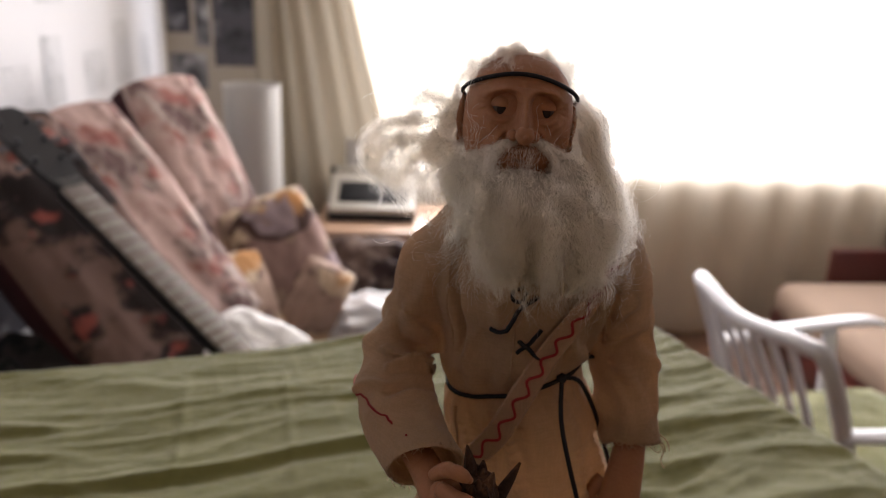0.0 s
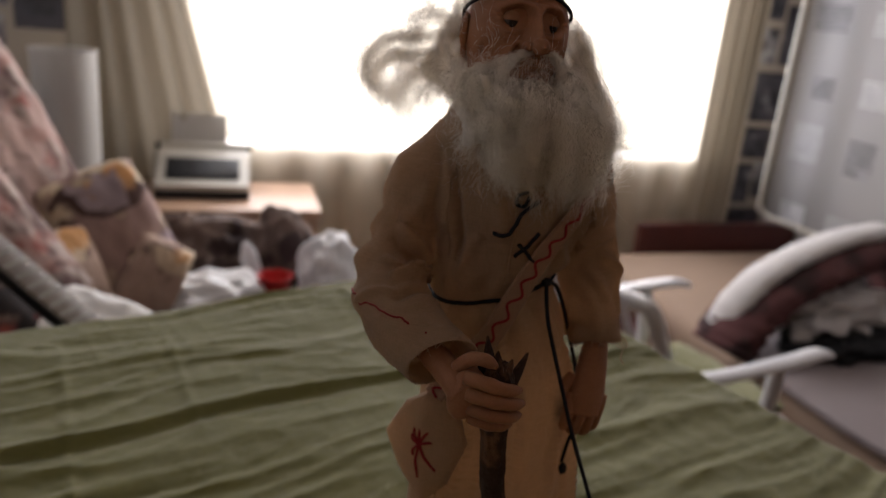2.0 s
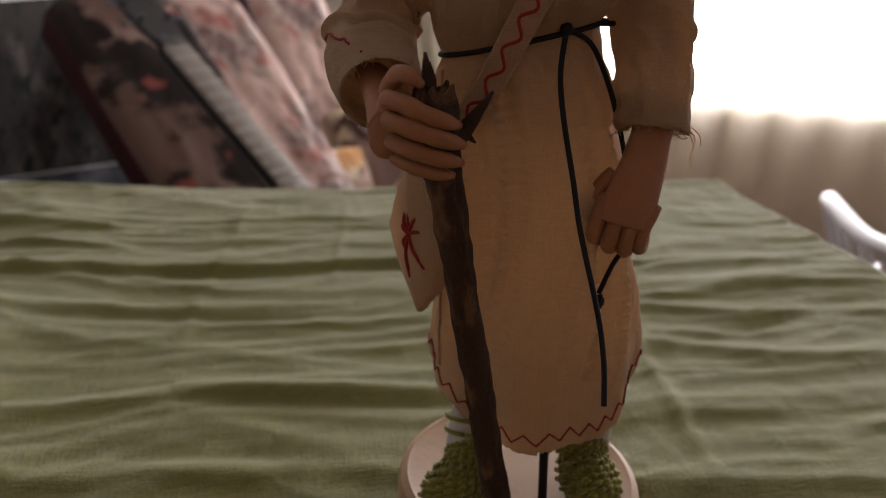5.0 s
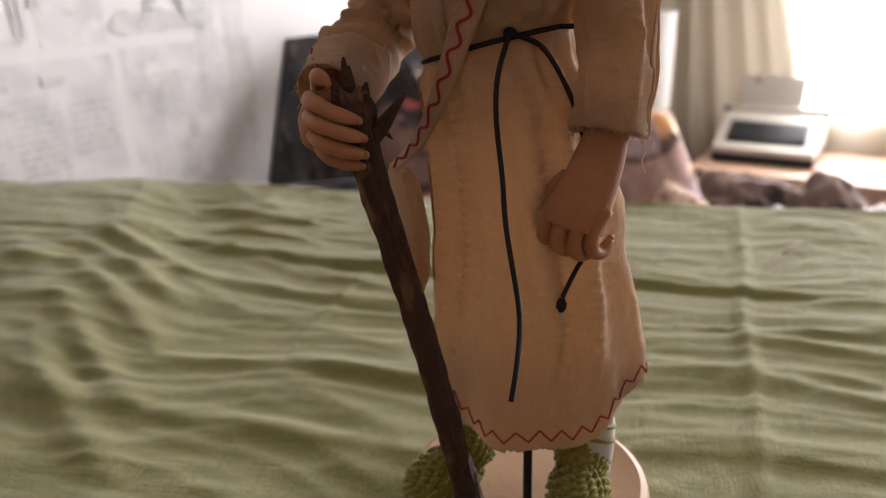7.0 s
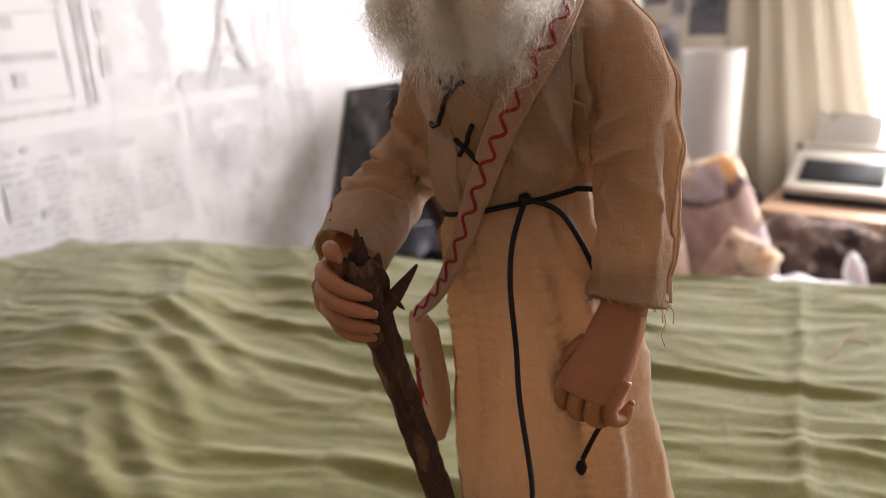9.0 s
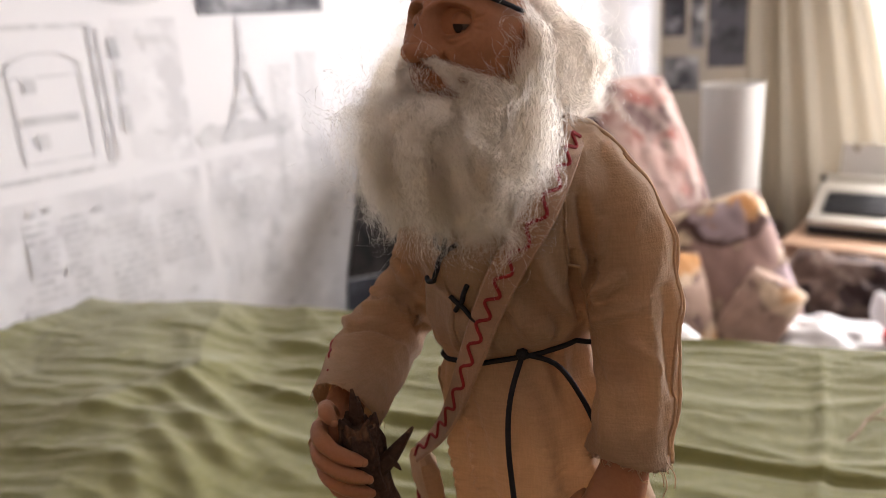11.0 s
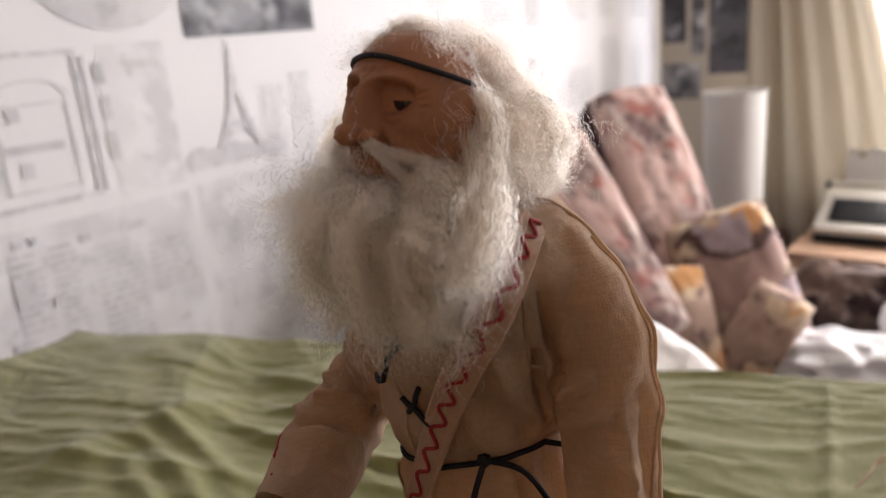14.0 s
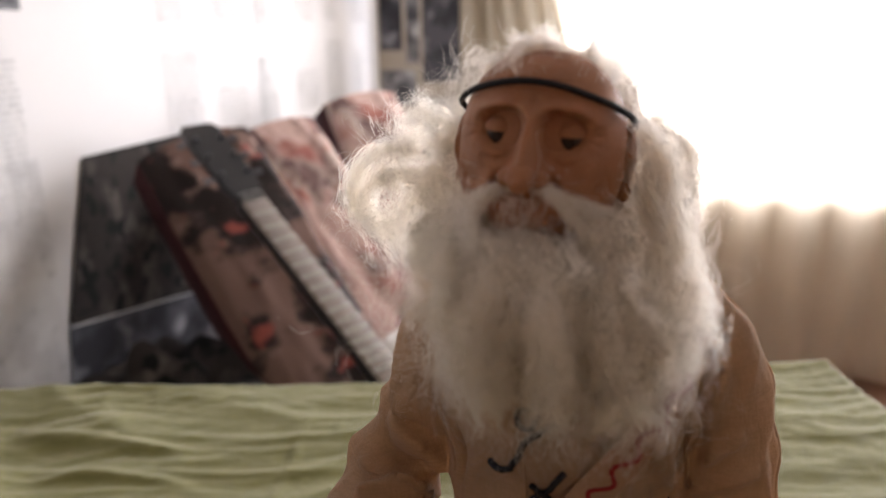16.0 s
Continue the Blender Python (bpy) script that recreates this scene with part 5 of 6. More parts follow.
LW0 = room(LEFT + 0.0008, 0, 0, 0, 0, 90)
LW = room(LEFT + 0.0022, 0, 0, 0, 0, 90)
LW2 = room(LEFT + 0.0036, 0, 0, 0, 0, 90)
RW = room(RIGHT - 0.0015, 0, 0, 0, 0, -90)
BW = room(0, BACK - 0.0015, 0)
prnd = random.Random(8)


def text_block(bm, a, b, w, h, line=0.012, fill=0.45):
    z = b + h
    while z - line > b:
        x = a
        while x < a + w - 0.01:
            l = min(a + w - x, prnd.uniform(0.012, 0.04))
            rect(bm, x, z - line * fill, l, line * fill)
            x += l + prnd.uniform(0.004, 0.010)
        z -= line


# sheets of faint newsprint with bare margins between them
for a, b, w, h in ((0.20, 0.74, 0.745, 0.468), (0.965, 0.70, 0.34, 0.515), (0.815, 1.225, 0.13, 0.26), (0.30, 1.225, 0.235, 0.28)):
    bm = bmesh.new()
    rect(bm, a, b, w, h)
    print_on(wall_left, LW0, bm, NEWS)
# the framed picture, its arch and its inner prints
bm = bmesh.new()
outline(bm, 0.555, 1.236, 0.225, 0.245, 0.009)
rect(bm, 0.786, 1.245, 0.005, 0.225)
for k in range(18):
    t0, t1 = math.pi * k / 18, math.pi * (k + 1) / 18
    flat(bm, [(0.69 + r * math.cos(t), 1.405 + 0.5 * r * math.sin(t)) for t, r in ((t0, 0.066), (t1, 0.066), (t1, 0.060), (t0, 0.060))], Matrix())
outline(bm, 0.628, 1.262, 0.122, 0.140, 0.004)
print_on(wall_left, LW, bm, INK)
bm = bmesh.new()
for a, b, w, h in ((0.650, 1.375, 0.020, 0.022), (0.636, 1.325, 0.095, 0.014), (0.655, 1.285, 0.02, 0.025), (0.805, 1.42, 0.018, 0.035), (0.808, 1.36, 0.016, 0.04), (0.806, 1.29, 0.018, 0.05), (0.862, 1.44, 0.07, 0.016)):
    rect(bm, a, b, w, h)
print_on(wall_left, LW, bm, FAINT)
# the tower: legs, arch, two decks and a lattice shaft, among trees
TX = 1.085
bm = bmesh.new()
for side in (-1, 1):
    flat(bm, [(TX + side * a, b) for a, b in ((0.070, 1.252), (0.047, 1.252), (0.020, 1.312), (0.033, 1.312))], Matrix())
    flat(bm, [(TX + side * a, b) for a, b in ((0.028, 1.324), (0.013, 1.324), (0.005, 1.374), (0.015, 1.374))], Matrix())
for k in range(12):
    t0, t1 = math.pi * k / 12, math.pi * (k + 1) / 12
    flat(bm, [(TX + r * math.cos(t), 1.262 + r * math.sin(t)) for t, r in ((t0, 0.046), (t1, 0.046), (t1, 0.039), (t0, 0.039))], Matrix())
for b, w, h in ((1.312, 0.078, 0.011), (1.374, 0.040, 0.009), (1.384, 0.022, 0.026), (1.410, 0.014, 0.014)):
    rect(bm, TX - w / 2, b, w, h)
flat(bm, [(TX - 0.007, 1.424), (TX + 0.007, 1.424), (TX + 0.001, 1.482), (TX - 0.001, 1.482)], Matrix())
print_on(wall_left, LW2, bm, INK, "tower_print")
bm = bmesh.new()
for k in range(15):
    a, r = TX - 0.115 + 0.0155 * k, 0.012 + 0.012 * prnd.random()
    flat(bm, [(a + r * math.cos(t) * 1.2, 1.246 + 0.6 * r + r * math.sin(t)) for t in [2 * math.pi * q / 10 for q in range(10)]], Matrix.Translation((0, -0.00002 * k, 0)))
print_on(wall_left, LW, bm, FAINT)
bm = bmesh.new()
rect(bm, 0.996, 1.486, 0.33, 0.20)
print_on(wall_left, LW, bm, PHOTO)
bm = bmesh.new()
flat(bm, [(0.862 + 0.13 * math.cos(a), 1.585 + 0.078 * math.sin(a)) for a in [2 * math.pi * k / 32 for k in range(32)]], Matrix())
print_on(wall_left, LW, bm, FAINT)
for a, b, w, h, l in ((0.60, 1.02, 0.05, 0.15, 0.014), (0.665, 1.00, 0.045, 0.17, 0.013), (0.735, 0.93, 0.09, 0.22, 0.014), (0.84, 1.03, 0.09, 0.10, 0.014), (0.98, 1.06, 0.12, 0.10, 0.014), (1.0, 0.93, 0.10, 0.08, 0.012), (1.15, 1.08, 0.06, 0.30, 0.013), (1.23, 1.10, 0.06, 0.3, 0.013), (0.30, 1.10, 0.16, 0.30, 0.016), (0.35, 1.45, 0.16, 0.20, 0.016)):
    bm = bmesh.new()
    text_block(bm, a, b, w, h, l, 0.5)
    print_on(wall_left, LW, bm, FAINT)
bm = bmesh.new()
for a, b, w, h in ((0.872, 0.968, 0.030, 0.014), (0.800, 1.165, 0.040, 0.014), (0.612, 1.180, 0.014, 0.012), (0.640, 1.182, 0.012, 0.012), (0.722, 1.165, 0.016, 0.012), (0.600, 1.085, 0.036, 0.05), (0.580, 0.96, 0.040, 0.07), (0.655, 1.07, 0.018, 0.02), (1.02, 1.10, 0.03, 0.035), (1.10, 1.02, 0.025, 0.05)):
    rect(bm, a, b, w, h)
print_on(wall_left, LW2, bm, INK)
# a large dark picture, carried on behind the back cushions as their shade
bm = bmesh.new()
flat(bm, [(1.31, 0.86), (1.95, 0.74), (1.95, 1.19), (1.42, 1.195)], Matrix())
print_on(wall_left, LW2, bm, BAGM, "picture_with_shade")
# the cushions' shadow below it, laid on the wall as a dark sheet
bm = bmesh.new()
flat(bm, [(1.27, 0.60), (1.95, 0.60), (1.95, 0.735), (1.31, 0.855)], Matrix())
print_on(wall_left, LW2, bm, DARKPHOTO_SHADE)
# the farther stretch, repeating photographs and type
v = 1.74
while v < BACK - 0.12:
    for z in (0.55, 0.86, 1.16, 1.45, 1.76, 2.06):
        w, h = prnd.uniform(0.10, 0.20), prnd.uniform(0.12, 0.24)
        bm = bmesh.new()
        kind = prnd.random()
        if kind < 0.35:
            rect(bm, v, z, w, h)
            print_on(wall_left, LW, bm, FAINT)
        else:
            text_block(bm, v, z, w, h, 0.015, 0.5)
            print_on(wall_left, LW, bm, FAINT)
    v += prnd.uniform(0.22, 0.28)
# dark photographs on both sides of the window
for a, b, w, h, mat in ((-1.03, 1.335, 0.10, 0.40, DARKPHOTO_SHADE), (-1.03, 1.80, 0.10, 0.5, PHOTO), (-0.91, 1.28, 0.06, 0.50, PHOTO), (-0.835, 1.20, 0.20, 0.42, DARKPHOTO_SHADE), (-0.835, 1.66, 0.20, 0.5, DARKPHOTO_SHADE), (-0.615, 1.10, 0.07, 0.35, PHOTO), (-0.615, 1.48, 0.07, 0.6, DARKPHOTO_SHADE), (-1.03, 1.10, 0.16, 0.15, PHOTO),
                        (2.43, 0.55, 0.15, 0.30, DARKPHOTO_SHADE), (2.43, 0.88, 0.15, 0.34, PHOTO), (2.43, 1.25, 0.15, 0.22, DARKPHOTO_SHADE), (2.43, 1.50, 0.15, 0.40, PHOTO), (2.60, 0.30, 0.24, 0.20, DARKPHOTO_SHADE), (2.60, 0.53, 0.13, 0.22, DARKPHOTO_SHADE), (2.74, 0.56, 0.10, 0.20, PHOTO), (2.60, 0.78, 0.20, 0.17, DARKPHOTO_SHADE), (2.62, 0.98, 0.20, 0.26, DARKPHOTO_SHADE), (2.60, 1.28, 0.12, 0.18, PHOTO), (2.74, 1.28, 0.10, 0.30, DARKPHOTO_SHADE), (2.60, 1.50, 0.12, 0.30, DARKPHOTO_SHADE), (2.60, 1.85, 0.24, 0.35, PHOTO)):
    bm = bmesh.new()
    rect(bm, a, b, w, h)
    print_on(wall_back, BW, bm, mat)
# the wall beside the bed
v = -0.4
while v > -BACK + 0.05:
    for z in (0.45, 0.80, 1.12, 1.45, 1.80):
        w, h = prnd.uniform(0.14, 0.26), prnd.uniform(0.10, 0.24)
        bm = bmesh.new()
        kind = prnd.random()
        if kind < 0.4:
            rect(bm, v - w, z, w, h)
            print_on(wall_right, RW, bm, PHOTO if kind < 0.2 else FAINT)
        else:
            text_block(bm, v - w, z, w, h, 0.022, 0.5)
            print_on(wall_right, RW, bm, DARKPHOTO_SHADE if kind < 0.6 else INK)
    v -= prnd.uniform(0.30, 0.36)

# ---- the sofa corner ----


def cushion(bm, sx, sy, sz, seed, n=26, crease=0.12, trim=1, puff=0.30):
    """A stuffed pad, sx wide, sy high, sz thick, with soft uneven faces."""
    grid = {}
    for face in (1, -1):
        rows = []
        for j in range(n + 1):
            row = []
            for i in range(n + 1):
                a, b = i / n * 2 - 1, j / n * 2 - 1
                edge = max(0.0, (1 - abs(a) ** 3.5) * (1 - abs(b) ** 3.5))
                z = face * sz / 2 * (puff + (1 - puff) * edge ** 0.5) * (1 + crease * noise.noise(Vector((a * 2 + seed, b * 2, face))))
                z += 0.006 * noise.noise(Vector((a * 5 + seed, b * 5, face * 2)))
                k = 1 - 0.06 * (a * a * b * b)
                row.append(bm.verts.new((a * sx / 2 * k, b * sy / 2 * k, z)))
            rows.append(row)
        grid[face] = rows
        for j in range(n):
            for i in range(n):
                q = (rows[j][i], rows[j][i + 1], rows[j + 1][i + 1], rows[j + 1][i])
                bm.faces.new(q if face > 0 else q[::-1])

    def rim(r):
        return [r[0][i] for i in range(n)] + [r[j][n] for j in range(n)] + [r[n][i] for i in range(n, 0, -1)] + [r[j][0] for j in range(n, 0, -1)]
    ra, rb = rim(grid[1]), rim(grid[-1])
    for i in range(len(ra)):
        f = bm.faces.new((ra[i - 1], rb[i - 1], rb[i], ra[i]))
        f.material_index = trim
    return bm


def axes(origin, up, normal):
    """A pose with its y axis along up and its z axis near normal."""
    y = Vector(up).normalized()
    z = Vector(normal)
    z = (z - y * z.dot(y)).normalized()
    x = y.cross(z)
    return Matrix(((x.x, y.x, z.x, origin[0]), (x.y, y.y, z.y, origin[1]), (x.z, y.z, z.z, origin[2]), (0, 0, 0, 1)))


sofa = empty("sofa_bed", room(-0.40, 1.85, 0), "low unfolded sofa bed along the papered wall", "sofa")
part("base", box(bmesh.new(), 0, 0, 0.20, 1.22, 1.50, 0.34, 0.03, 3), DARKRED, sofa)
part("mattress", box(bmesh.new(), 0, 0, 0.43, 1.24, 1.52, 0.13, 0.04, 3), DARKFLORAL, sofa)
CT = "tall floral back cushion with dark red edges leaning on the wall"
for top, bottom, normal, size, mat in (
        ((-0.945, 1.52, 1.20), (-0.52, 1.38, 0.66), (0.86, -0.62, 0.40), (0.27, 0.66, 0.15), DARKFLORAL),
        ((-0.955, 1.88, 1.18), (-0.53, 1.72, 0.66), (0.86, -0.60, 0.40), (0.25, 0.64, 0.16), FLORAL),
        ((-0.895, 2.32, 1.22), (-0.60, 2.16, 0.68), (0.80, -0.62, 0.35), (0.27, 0.62, 0.17), FLORAL)):
    t, b = Vector(top), Vector(bottom)
    ob = part("back_cushion", cushion(bmesh.new(), size[0], (t - b).length, size[2], t.y, puff=0.62), [mat, DARKRED], None, "", axes((t + b) / 2, t - b, normal))
    tags(ob, CT, "cushion", "", "back cushions")
ob = part("pillow", cushion(bmesh.new(), 0.29, 0.42, 0.13, 5.0, trim=0, puff=0.06), [BROWN], None, "", axes((-0.455, 2.13, 0.725), (-0.45, 0.25, 0.85), (0.35, -0.85, 0.3)))
tags(ob, "square pillow printed in brown, violet and cream", "pillow", "", "pillows")
ob = part("pillow", cushion(bmesh.new(), 0.25, 0.36, 0.14, 8.0, trim=0, puff=0.06), [CREAMP], None, "", axes((-0.555, 1.92, 0.635), (-0.30, 0.3, 0.7), (0.4, -0.6, 0.6)))
tags(ob, "plump pillow printed with orange and brown leaves", "pillow", "", "pillows")
ob = part("pillow", cushion(bmesh.new(), 0.16, 0.28, 0.11, 11.0, trim=0, puff=0.06), [CREAMP], None, "", axes((-0.355, 2.02, 0.625), (0.40, 0.2, 0.85), (0.3, -0.85, 0.25)))
tags(ob, "small narrow pillow printed in cream and brown", "pillow", "", "pillows")
ob = part("white_pillow", cushion(bmesh.new(), 0.20, 0.25, 0.13, 3.0, trim=0, puff=0.06), [LINENW], None, "", axes((-0.405, 1.47, 0.735), (-0.80, 0.45, 0.10), (0.2, -0.55, 0.9)))
tags(ob, "small plain white pillow on the sofa bed", "pillow", "", "pillows")
ob = part("bedding", blob(bmesh.new(), (0, 0, 0), (0.26, 0.22, 0.22), 0, None, 0.45, 3.2, 9.0, 96, 60), BAGM, None, "", room(-0.76, 1.28, 0.60, 0, 10, 30))
tags(ob, "heap of black cloth on the sofa bed", "cloth")

# brown throw, white carrier bags and a red cup
ob = part("brown_throw", blob(bmesh.new(), (0, 0, 0), (0.24, 0.12, 0.13), 0, None, 0.35, 3.0, 2.0, 40, 24), PLAID, None, "", room(-0.14, 2.44, 0.58, 0, 0, 10))
tags(ob, "crumpled dark brown plush throw", "blanket")
ob = part("plaid_bag", blob(bmesh.new(), (0, 0, 0), (0.10, 0.08, 0.13), 0, None, 0.25, 2.2, 6.0, 32, 22, 0.9), PLAID, None, "", room(0.11, 2.38, 0.62, 0, 0, 0))
tags(ob, "brown and grey checked cloth bag", "bag")
for c, r, s, rot in (((0.155, 2.20, 0.60), (0.095, 0.09, 0.12), 1.0, 0), ((-0.20, 2.10, 0.55), (0.18, 0.11, 0.085), 4.0, 12)):
    ob = part("carrier_bag", blob(bmesh.new(), (0, 0, 0), r, 0, None, 0.32, 2.6, s, 64, 40), CLEAR, None, "", pose(*c, 0, 0, rot))
    tags(ob, "crumpled white plastic carrier bag", "bag", "", "carrier bags")
ob = part("white_spout", blob(bmesh.new(), (0, 0, 0), (0.028, 0.022, 0.075), 0, None, 0.15, 2, 1, 20, 14), WHITEP, None, "", pose(-0.085, 2.22, 0.62, 0, -12, 0))
tags(ob, "slim white plastic bottle among the bags", "bottle")
cup = empty("red_cup", pose(-0.015, 2.11, 0.505), "bright red plastic cup among white bags", "cup")
bm = bmesh.new()
rings = []
for r, z in ((0.036, 0.0), (0.038, 0.004), (0.048, 0.115), (0.051, 0.118), (0.046, 0.120), (0.036, 0.01)):
    rings.append([Vector((r * math.cos(a), r * math.sin(a), z)) for a in [2 * math.pi * k / 32 for k in range(32)]])
loft(bm, rings)
part("body", bm, REDPL, cup)
bm = bmesh.new()
tube(bm, [(0.051 * math.cos(a), 0.051 * math.sin(a), 0.119) for a in [2 * math.pi * k / 32 for k in range(33)]], 0.003, 6)
part("rim", bm, REDPL, cup)

# ---- the guitar ----
ga, gb = Vector((-0.640, 1.275, 1.150)), Vector((-0.340, 1.125, 0.930))
gd = (gb - ga).normalized()
gz = Vector((0.70, -0.38, 0.70))
gz = (gz - gd * gz.dot(gd)).normalized()
gx = gd.cross(gz).normalized()
GM = Matrix(((gx.x, gd.x, gz.x, ga.x), (gx.y, gd.y, gz.y, ga.y), (gx.z, gd.z, gz.z, ga.z), (0, 0, 0, 1)))
guitar = empty("guitar", GM, "guitar with a dark headstock leaning on the cushions", "guitar")
bm = bmesh.new()
loft(bm, [[Vector((x * w, y, z)) for x, z in ((-1, -0.006), (1, -0.006), (1, 0.006), (-1, 0.006))] for y, w in ((-0.215, 0.030), (-0.20, 0.040), (-0.05, 0.036), (0.0, 0.023))])
headstock = part("headstock", bm, BLACKPL, guitar, "dark headstock")
for y in (-0.17, -0.12, -0.07):
    for sx in (-1, 1):
        bm = bmesh.new()
        tube(bm, [(sx * 0.026, y, 0.0), (sx * 0.026, y, 0.016)], 0.004, 10)
        tube(bm, [(sx * 0.036, y, 0.0), (sx * 0.058, y, 0.0)], [0.003, 0.008], 8, flat=0.6)
        part("tuning_peg", bm, PEG, headstock)
bm = bmesh.new()
loft(bm, [[Vector((0.0275 * math.cos(a), y, -0.004 - (0.030 * math.sin(a) if math.sin(a) > 0 else 0.0))) for a in [2 * math.pi * k / 16 for k in range(16)]] for y in (-0.005, 0.25, 0.56)])
part("neck", bm, BLACKPL, guitar)
fb = part("fretboard", box(bmesh.new(), 0, 0.28, 0.0015, 0.050, 0.56, 0.007, 0.001), ROSEW, guitar, "pale worn fretboard")
y = 0.0
for k in range(15):
    y += 0.036 * 0.957 ** k
    bm = bmesh.new()
    tube(bm, [(-0.025, y, 0.0055), (0.025, y, 0.0055)], 0.0016, 6)
    part("fret", bm, FRAME, fb)
for k in range(6):
    bm = bmesh.new()
    tube(bm, [(-0.019 + 0.0076 * k, -0.02, 0.009), (-0.021 + 0.0084 * k, 0.56, 0.011)], 0.0006, 4)
    part("string", bm, FRAME, guitar)
bm = bmesh.new()
rings = []
for z in (-0.075, -0.07, 0.0, 0.004):
    ring = []
    for k in range(48):
        a = 2 * math.pi * k / 48
        w = 0.135 + 0.03 * math.cos(a) - 0.045 * math.exp(-((math.cos(a) + 0.12) / 0.28) ** 2)
        ring.append(Vector((math.sin(a) * w, 0.77 + math.cos(a) * 0.235, z)))
    rings.append(ring)
loft(bm, rings)
part("body", bm, BLACKPL, guitar)

# ---- desk with the typewriter ----
desk = empty("desk", pose(-0.16, 2.93, 0, 0, 0, 1), "pale wooden desk below the window", "desk")
part("top", box(bmesh.new(), 0, 0, 0.637, 0.66, 0.44, 0.026, 0.006), DESK, desk)
part("apron", box(bmesh.new(), 0, -0.205, 0.585, 0.63, 0.02, 0.078, 0.003), DESK, desk)
for x in (-0.305, 0.305):
    part("side_panel", box(bmesh.new(), x, 0, 0.312, 0.025, 0.44, 0.624, 0.004), DESK, desk)
tw = empty("typewriter", pose(-0.265, 2.99, 0.65, 0, 0, 0.5), "cream portable typewriter with black keyboard and a sheet of paper", "typewriter")
part("base", box(bmesh.new(), 0, 0, 0.019, 0.345, 0.30, 0.038, 0.012, 3), BLACKPL, tw)
bm = bmesh.new()
sec = [(-0.148, 0.036), (-0.150, 0.056), (-0.10, 0.078), (-0.01, 0.128), (0.03, 0.150), (0.13, 0.152), (0.148, 0.13), (0.150, 0.036)]
loft(bm, [[Vector((x, y * k, 0.036 + (z - 0.036) * k2)) for y, z in sec] for x, k, k2 in ((-0.172, 0.97, 0.93), (-0.166, 1.0, 1.0), (0.166, 1.0, 1.0), (0.172, 0.97, 0.93))])
part("body", bm, CREAMPL, tw)
kb = part("keyboard", box(bmesh.new(), 0, 0, 0, 0.27, 0.115, 0.016, 0.005, 2, pose(0, -0.062, 0.100, 29)), BLACKPL, tw, "black keyboard")
for r in range(4):
    for k in range(11):
        bm = bmesh.new()
        box(bm, 0, 0, 0, 0.015, 0.015, 0.006, 0.002, 1, pose(0, -0.062, 0.100, 29) @ pose(-0.115 + 0.0225 * k + 0.004 * r, 0.038 - 0.024 * r, 0.010))
        part("key", bm, BLACKPL, kb)
bm = bmesh.new()
tube(bm, [(-0.165, 0.085, 0.158), (0.165, 0.085, 0.158)], 0.016, 20)
platen = part("platen", bm, CREAMPL, tw)
for sx in (-1, 1):
    bm = bmesh.new()
    tube(bm, [(sx * 0.165, 0.085, 0.158), (sx * 0.185, 0.085, 0.158)], 0.012, 16)
    part("knob", bm, BLACKPL, platen)
bm = bmesh.new()
rows = []
for j in range(9):
    h = j / 8
    rows.append([Vector((x, 0.095 + 0.03 * h * h, 0.155 + 0.125 * h)) for x in (-0.125, 0.085)] + [Vector((x, 0.0965 + 0.03 * h * h, 0.155 + 0.125 * h)) for x in (0.085, -0.125)])
loft(bm, rows)
part("sheet", bm, PAPER, tw, "sheet of white paper")

# ---- white drum standing in the corner on a small cupboard ----
cup2 = empty("corner_cupboard", room(-0.62, 2.94, 0), "low dark cupboard in the corner behind the pillows", "cupboard")
part("carcass", box(bmesh.new(), 0, 0, 0.31, 0.36, 0.36, 0.62, 0.006), MAHOG, cup2)
bm = bmesh.new()
rings = []
for r, z in ((0.100, 0.0), (0.102, 0.10), (0.106, 0.54), (0.109, 0.552), (0.103, 0.555), (0.096, 0.03)):
    rings.append([Vector((r * math.cos(a), r * math.sin(a), z)) for a in [2 * math.pi * k / 48 for k in range(48)]])
loft(bm, rings)
drum = empty("white_drum", pose(-0.712, 2.85, 0.62), "tall white paper drum standing beside the beige drape", "drum")
part("shell", bm, PAPER, drum)
for name, r, z in (("top_rim", 0.1075, 0.552), ("bottom_rim", 0.101, 0.004)):
    bm = bmesh.new()
    tube(bm, [(r * math.cos(a), r * math.sin(a), z) for a in [2 * math.pi * k / 48 for k in range(49)]], 0.004, 8)
    part(name, bm, PAPER, drum)

# ---- white plastic garden chair with a green cushion ----
chair = empty("plastic_chair", pose(1.06, 1.64, 0, 0, 0, 13), "white plastic armchair with a green seat cushion", "chair")
part("seat", box(bmesh.new(), 0.02, 0, 0.42, 0.46, 0.44, 0.03, 0.012, 3), WHITEP, chair)
part("seat_cushion", cushion(bmesh.new(), 0.43, 0.43, 0.06, 2.0, trim=0), CLOTH, chair, "green cloth cushion", pose(0.03, 0, 0.468))
bm = bmesh.new()
tube(bm, smooth_path([(-0.20, -0.235, 0.43), (-0.27, -0.232, 0.66), (-0.335, -0.226, 0.815), (-0.362, -0.18, 0.838), (-0.385, 0, 0.822), (-0.362, 0.18, 0.838), (-0.335, 0.226, 0.815), (-0.27, 0.232, 0.66), (-0.20, 0.235, 0.43)], 80), 0.019, 12)
part("back_frame", bm, WHITEP, chair)
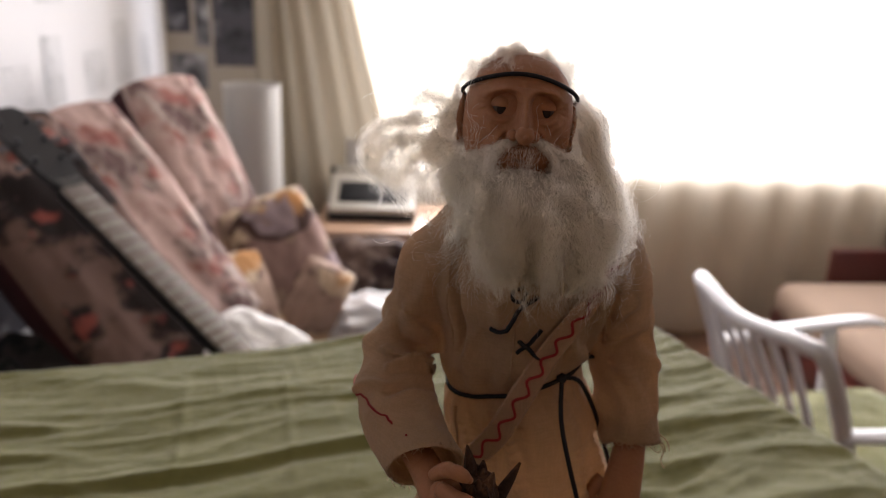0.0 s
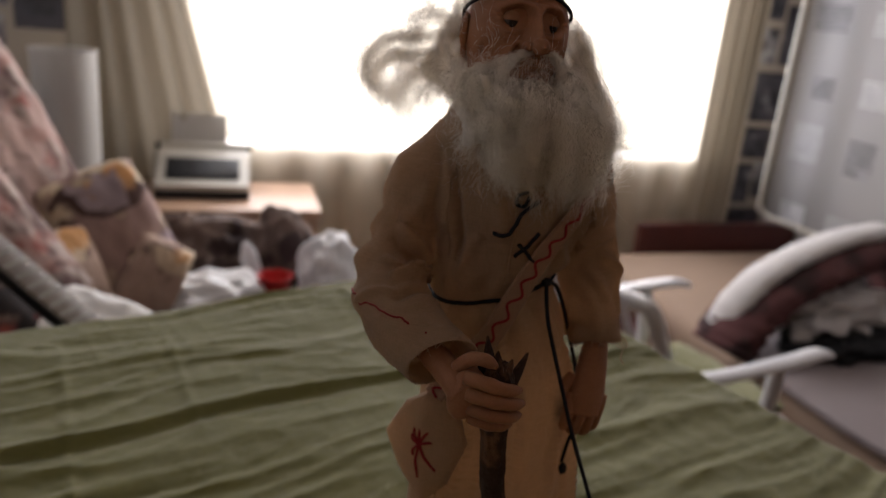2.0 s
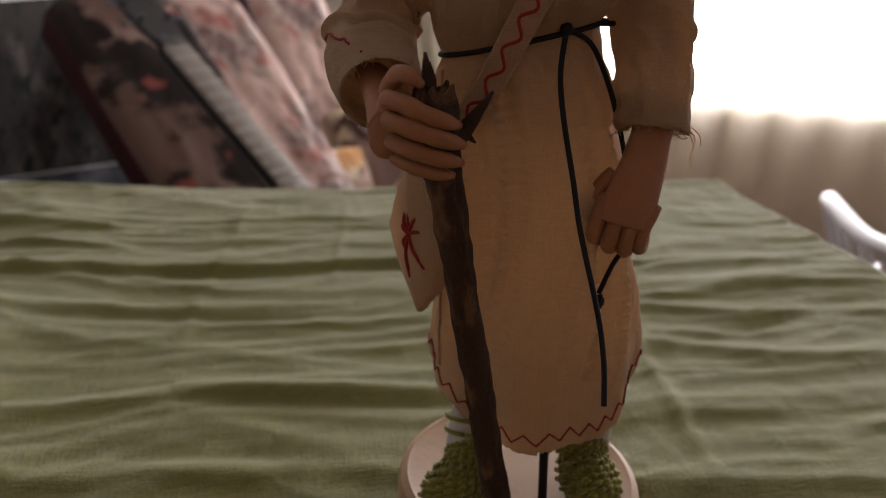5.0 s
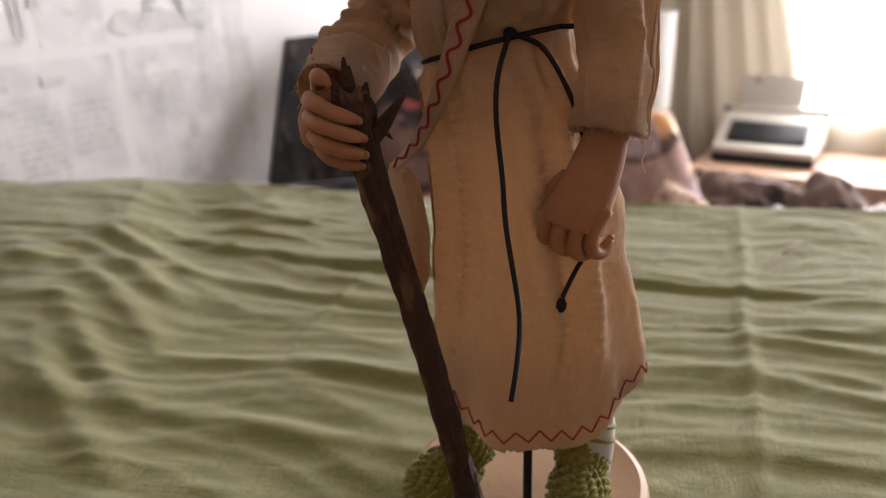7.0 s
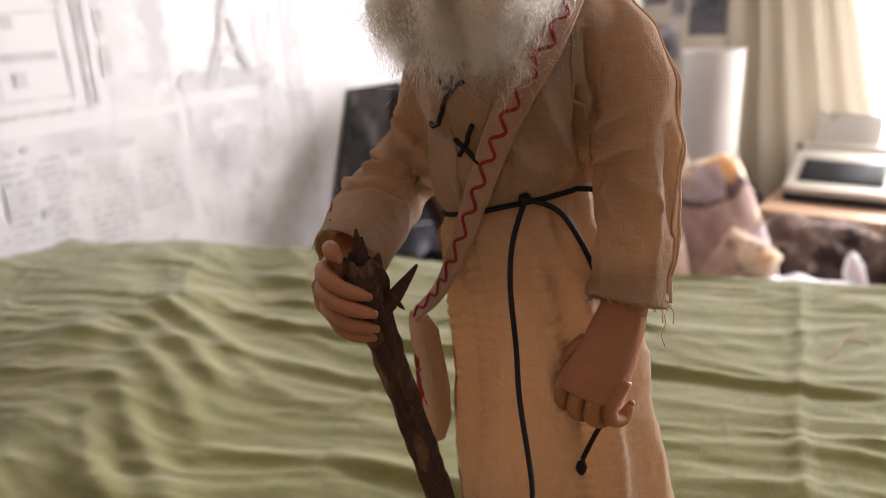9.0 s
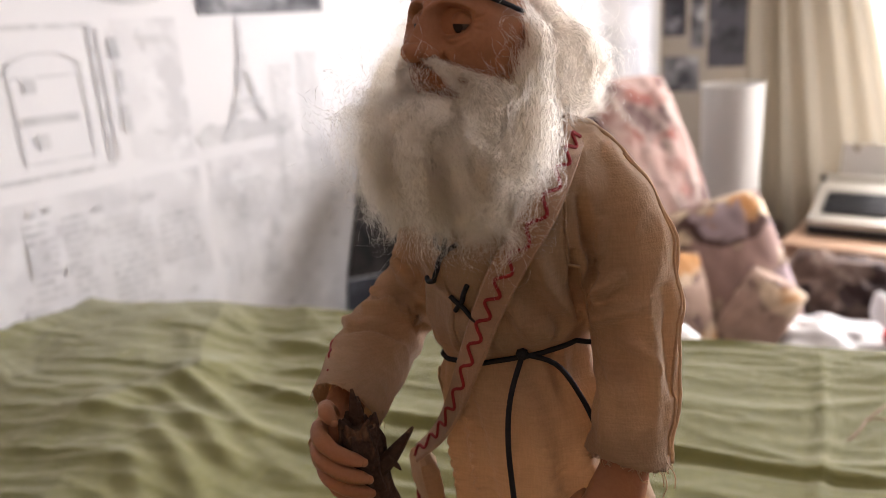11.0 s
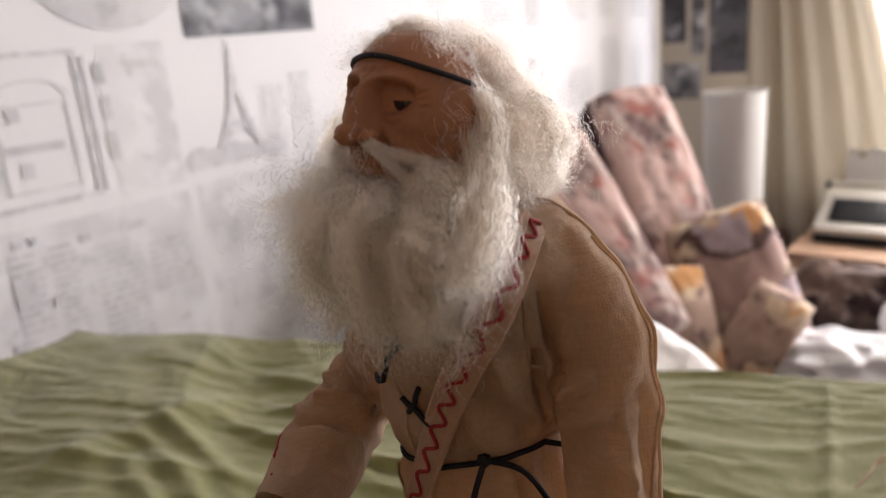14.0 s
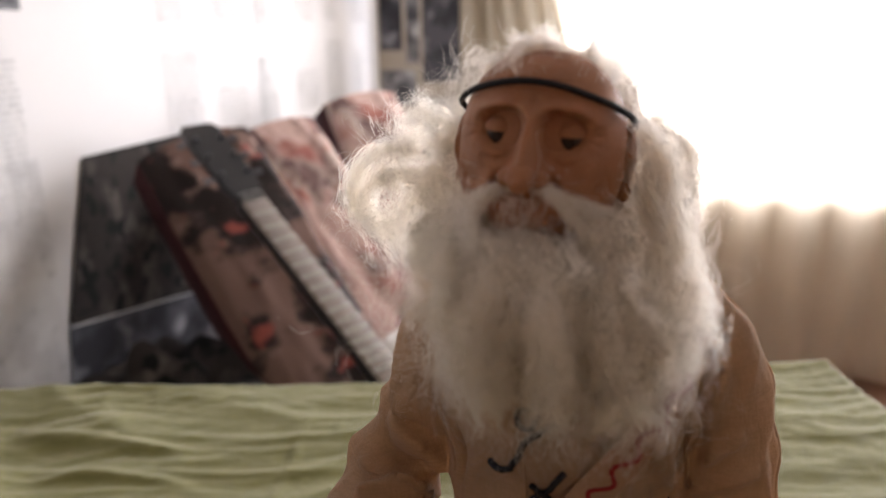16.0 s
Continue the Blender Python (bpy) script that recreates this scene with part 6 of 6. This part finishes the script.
for y in (-0.15, -0.09, -0.03, 0.03, 0.09, 0.15):
    bm = bmesh.new()
    tube(bm, smooth_path([(-0.20, y, 0.43), (-0.29, y, 0.65), (-0.380 + abs(y) * 0.1, y, 0.818 + abs(y) * 0.06)], 12), 0.015, 10, flat=0.45)
    part("slat", bm, WHITEP, chair)
for sy in (-1, 1):
    bm = bmesh.new()
    tube(bm, smooth_path([(-0.27, sy * 0.235, 0.645), (-0.12, sy * 0.262, 0.648), (0.08, sy * 0.268, 0.655), (0.22, sy * 0.262, 0.660), (0.275, sy * 0.255, 0.650)], 40), [0.024, 0.026, 0.028, 0.028, 0.022], 14, flat=0.45)
    part("armrest", bm, WHITEP, chair)
    for x0, x1 in ((0.10, 0.15), (-0.20, -0.29)):
        bm = bmesh.new()
        tube(bm, smooth_path([(x0, sy * 0.25, 0.645 if x0 > 0 else 0.44), (x0 + (x1 - x0) * 0.3, sy * 0.24, 0.42), (x1, sy * 0.265, 0.0)], 12), 0.02, 10)
        part("leg", bm, WHITEP, chair)

# ---- the low bed beside the far wall ----
bed = empty("bed", room(2.22, 2.09, 0), "low bed with a mahogany headboard and tan cover", "bed")
part("headboard", box(bmesh.new(), 0.16, 1.00, 0.245, 0.94, 0.035, 0.49, 0.006), MAHOG, bed)
part("frame", box(bmesh.new(), 0, 0.0, 0.12, 1.12, 1.96, 0.18, 0.01), MAHOG, bed)
part("mattress", box(bmesh.new(), 0, 0.0, 0.275, 1.16, 1.94, 0.17, 0.07, 5), BED, bed)
ob = part("bedspread", cushion(bmesh.new(), 1.14, 0.95, 0.06, 6.0, 40, 0.4, 0), GREYM, None, "", room(2.20, 1.62, 0.375))
tags(ob, "grey mauve cover over the lower end of the bed", "bedspread")
# folded blanket, its fleece lining turned out
bl = empty("blanket", room(1.98, 2.05, 0.36, 0, 0, 12), "maroon plush blanket rolled with a white fleece lining", "blanket")
for name, r, wob, mat, dz, yoff in (("lining", 0.026, 0.15, FLEECE, 0.03, 0.0), ("plush", 0.052, 0.2, BLANKET, -0.035, -0.03)):
    bm = bmesh.new()
    pts = smooth_path([(-0.42, yoff, 0.03), (-0.38, yoff, 0.14 + dz), (-0.24, yoff, 0.25 + dz), (0.0, yoff, 0.325 + dz), (0.26, yoff, 0.36 + dz), (0.46, yoff, 0.33 + dz), (0.54, yoff, 0.06)], 60)
    tube(bm, pts, r, 18, 0, wob, 3, up=(0, 1, 0), flat=2.4)
    part(name, bm, mat, bl)
ob = part("white_linen", blob(bmesh.new(), (0, 0, 0), (0.26, 0.16, 0.10), 0, None, 0.5, 3.2, 3.0, 48, 30), FLEECE, None, "", room(2.03, 1.98, 0.50, 0, 0, 10))
tags(ob, "crumpled white linen stuffed under the blanket", "linen")
ob = part("dark_cloth", blob(bmesh.new(), (0, 0, 0), (0.28, 0.14, 0.07), 0, None, 0.4, 3.0, 5.0, 40, 24), BLACKB, None, "", room(2.05, 1.88, 0.42, 0, 0, 8))
tags(ob, "heap of black cloth lying on the bed", "cloth")

# ---- heating pipe in the corner ----
pipe = part("heating_pipe", tube(bm0 := bmesh.new(), smooth_path([(2.62, BACK - 0.24, 2.55), (2.62, BACK - 0.24, 1.2), (2.62, BACK - 0.24, 0.62), (2.63, BACK - 0.25, 0.56), (2.66, BACK - 0.31, 0.53), (2.70, BACK - 0.6, 0.525), (2.72, BACK - 1.0, 0.52)], 60), 0.012, 14) and bm0, CREAMPL, None, "", ROOM)
tags(pipe, "cream painted heating pipe bending along the wall", "pipe", "structure")

# ---- a pale thread lying on the cloth ----
bm = bmesh.new()
tube(bm, smooth_path([(-0.007, -0.046, 0.0012), (-0.002, -0.025, 0.0030), (-0.001, -0.001, 0.0016), (0.005, 0.018, 0.0036), (0.009, 0.045, 0.0012)], 30), 0.0009, 6)
tube(bm, smooth_path([(-0.001, -0.001, 0.0016), (0.010, 0.004, 0.0040), (0.020, 0.003, 0.0014)], 14), 0.0007, 6)
thread = part("loose_thread", bm, STRAP, None, "", pose(0.108, 0.804, TOP + 0.010))
tags(thread, "short pale loose thread lying on the green cloth", "thread")
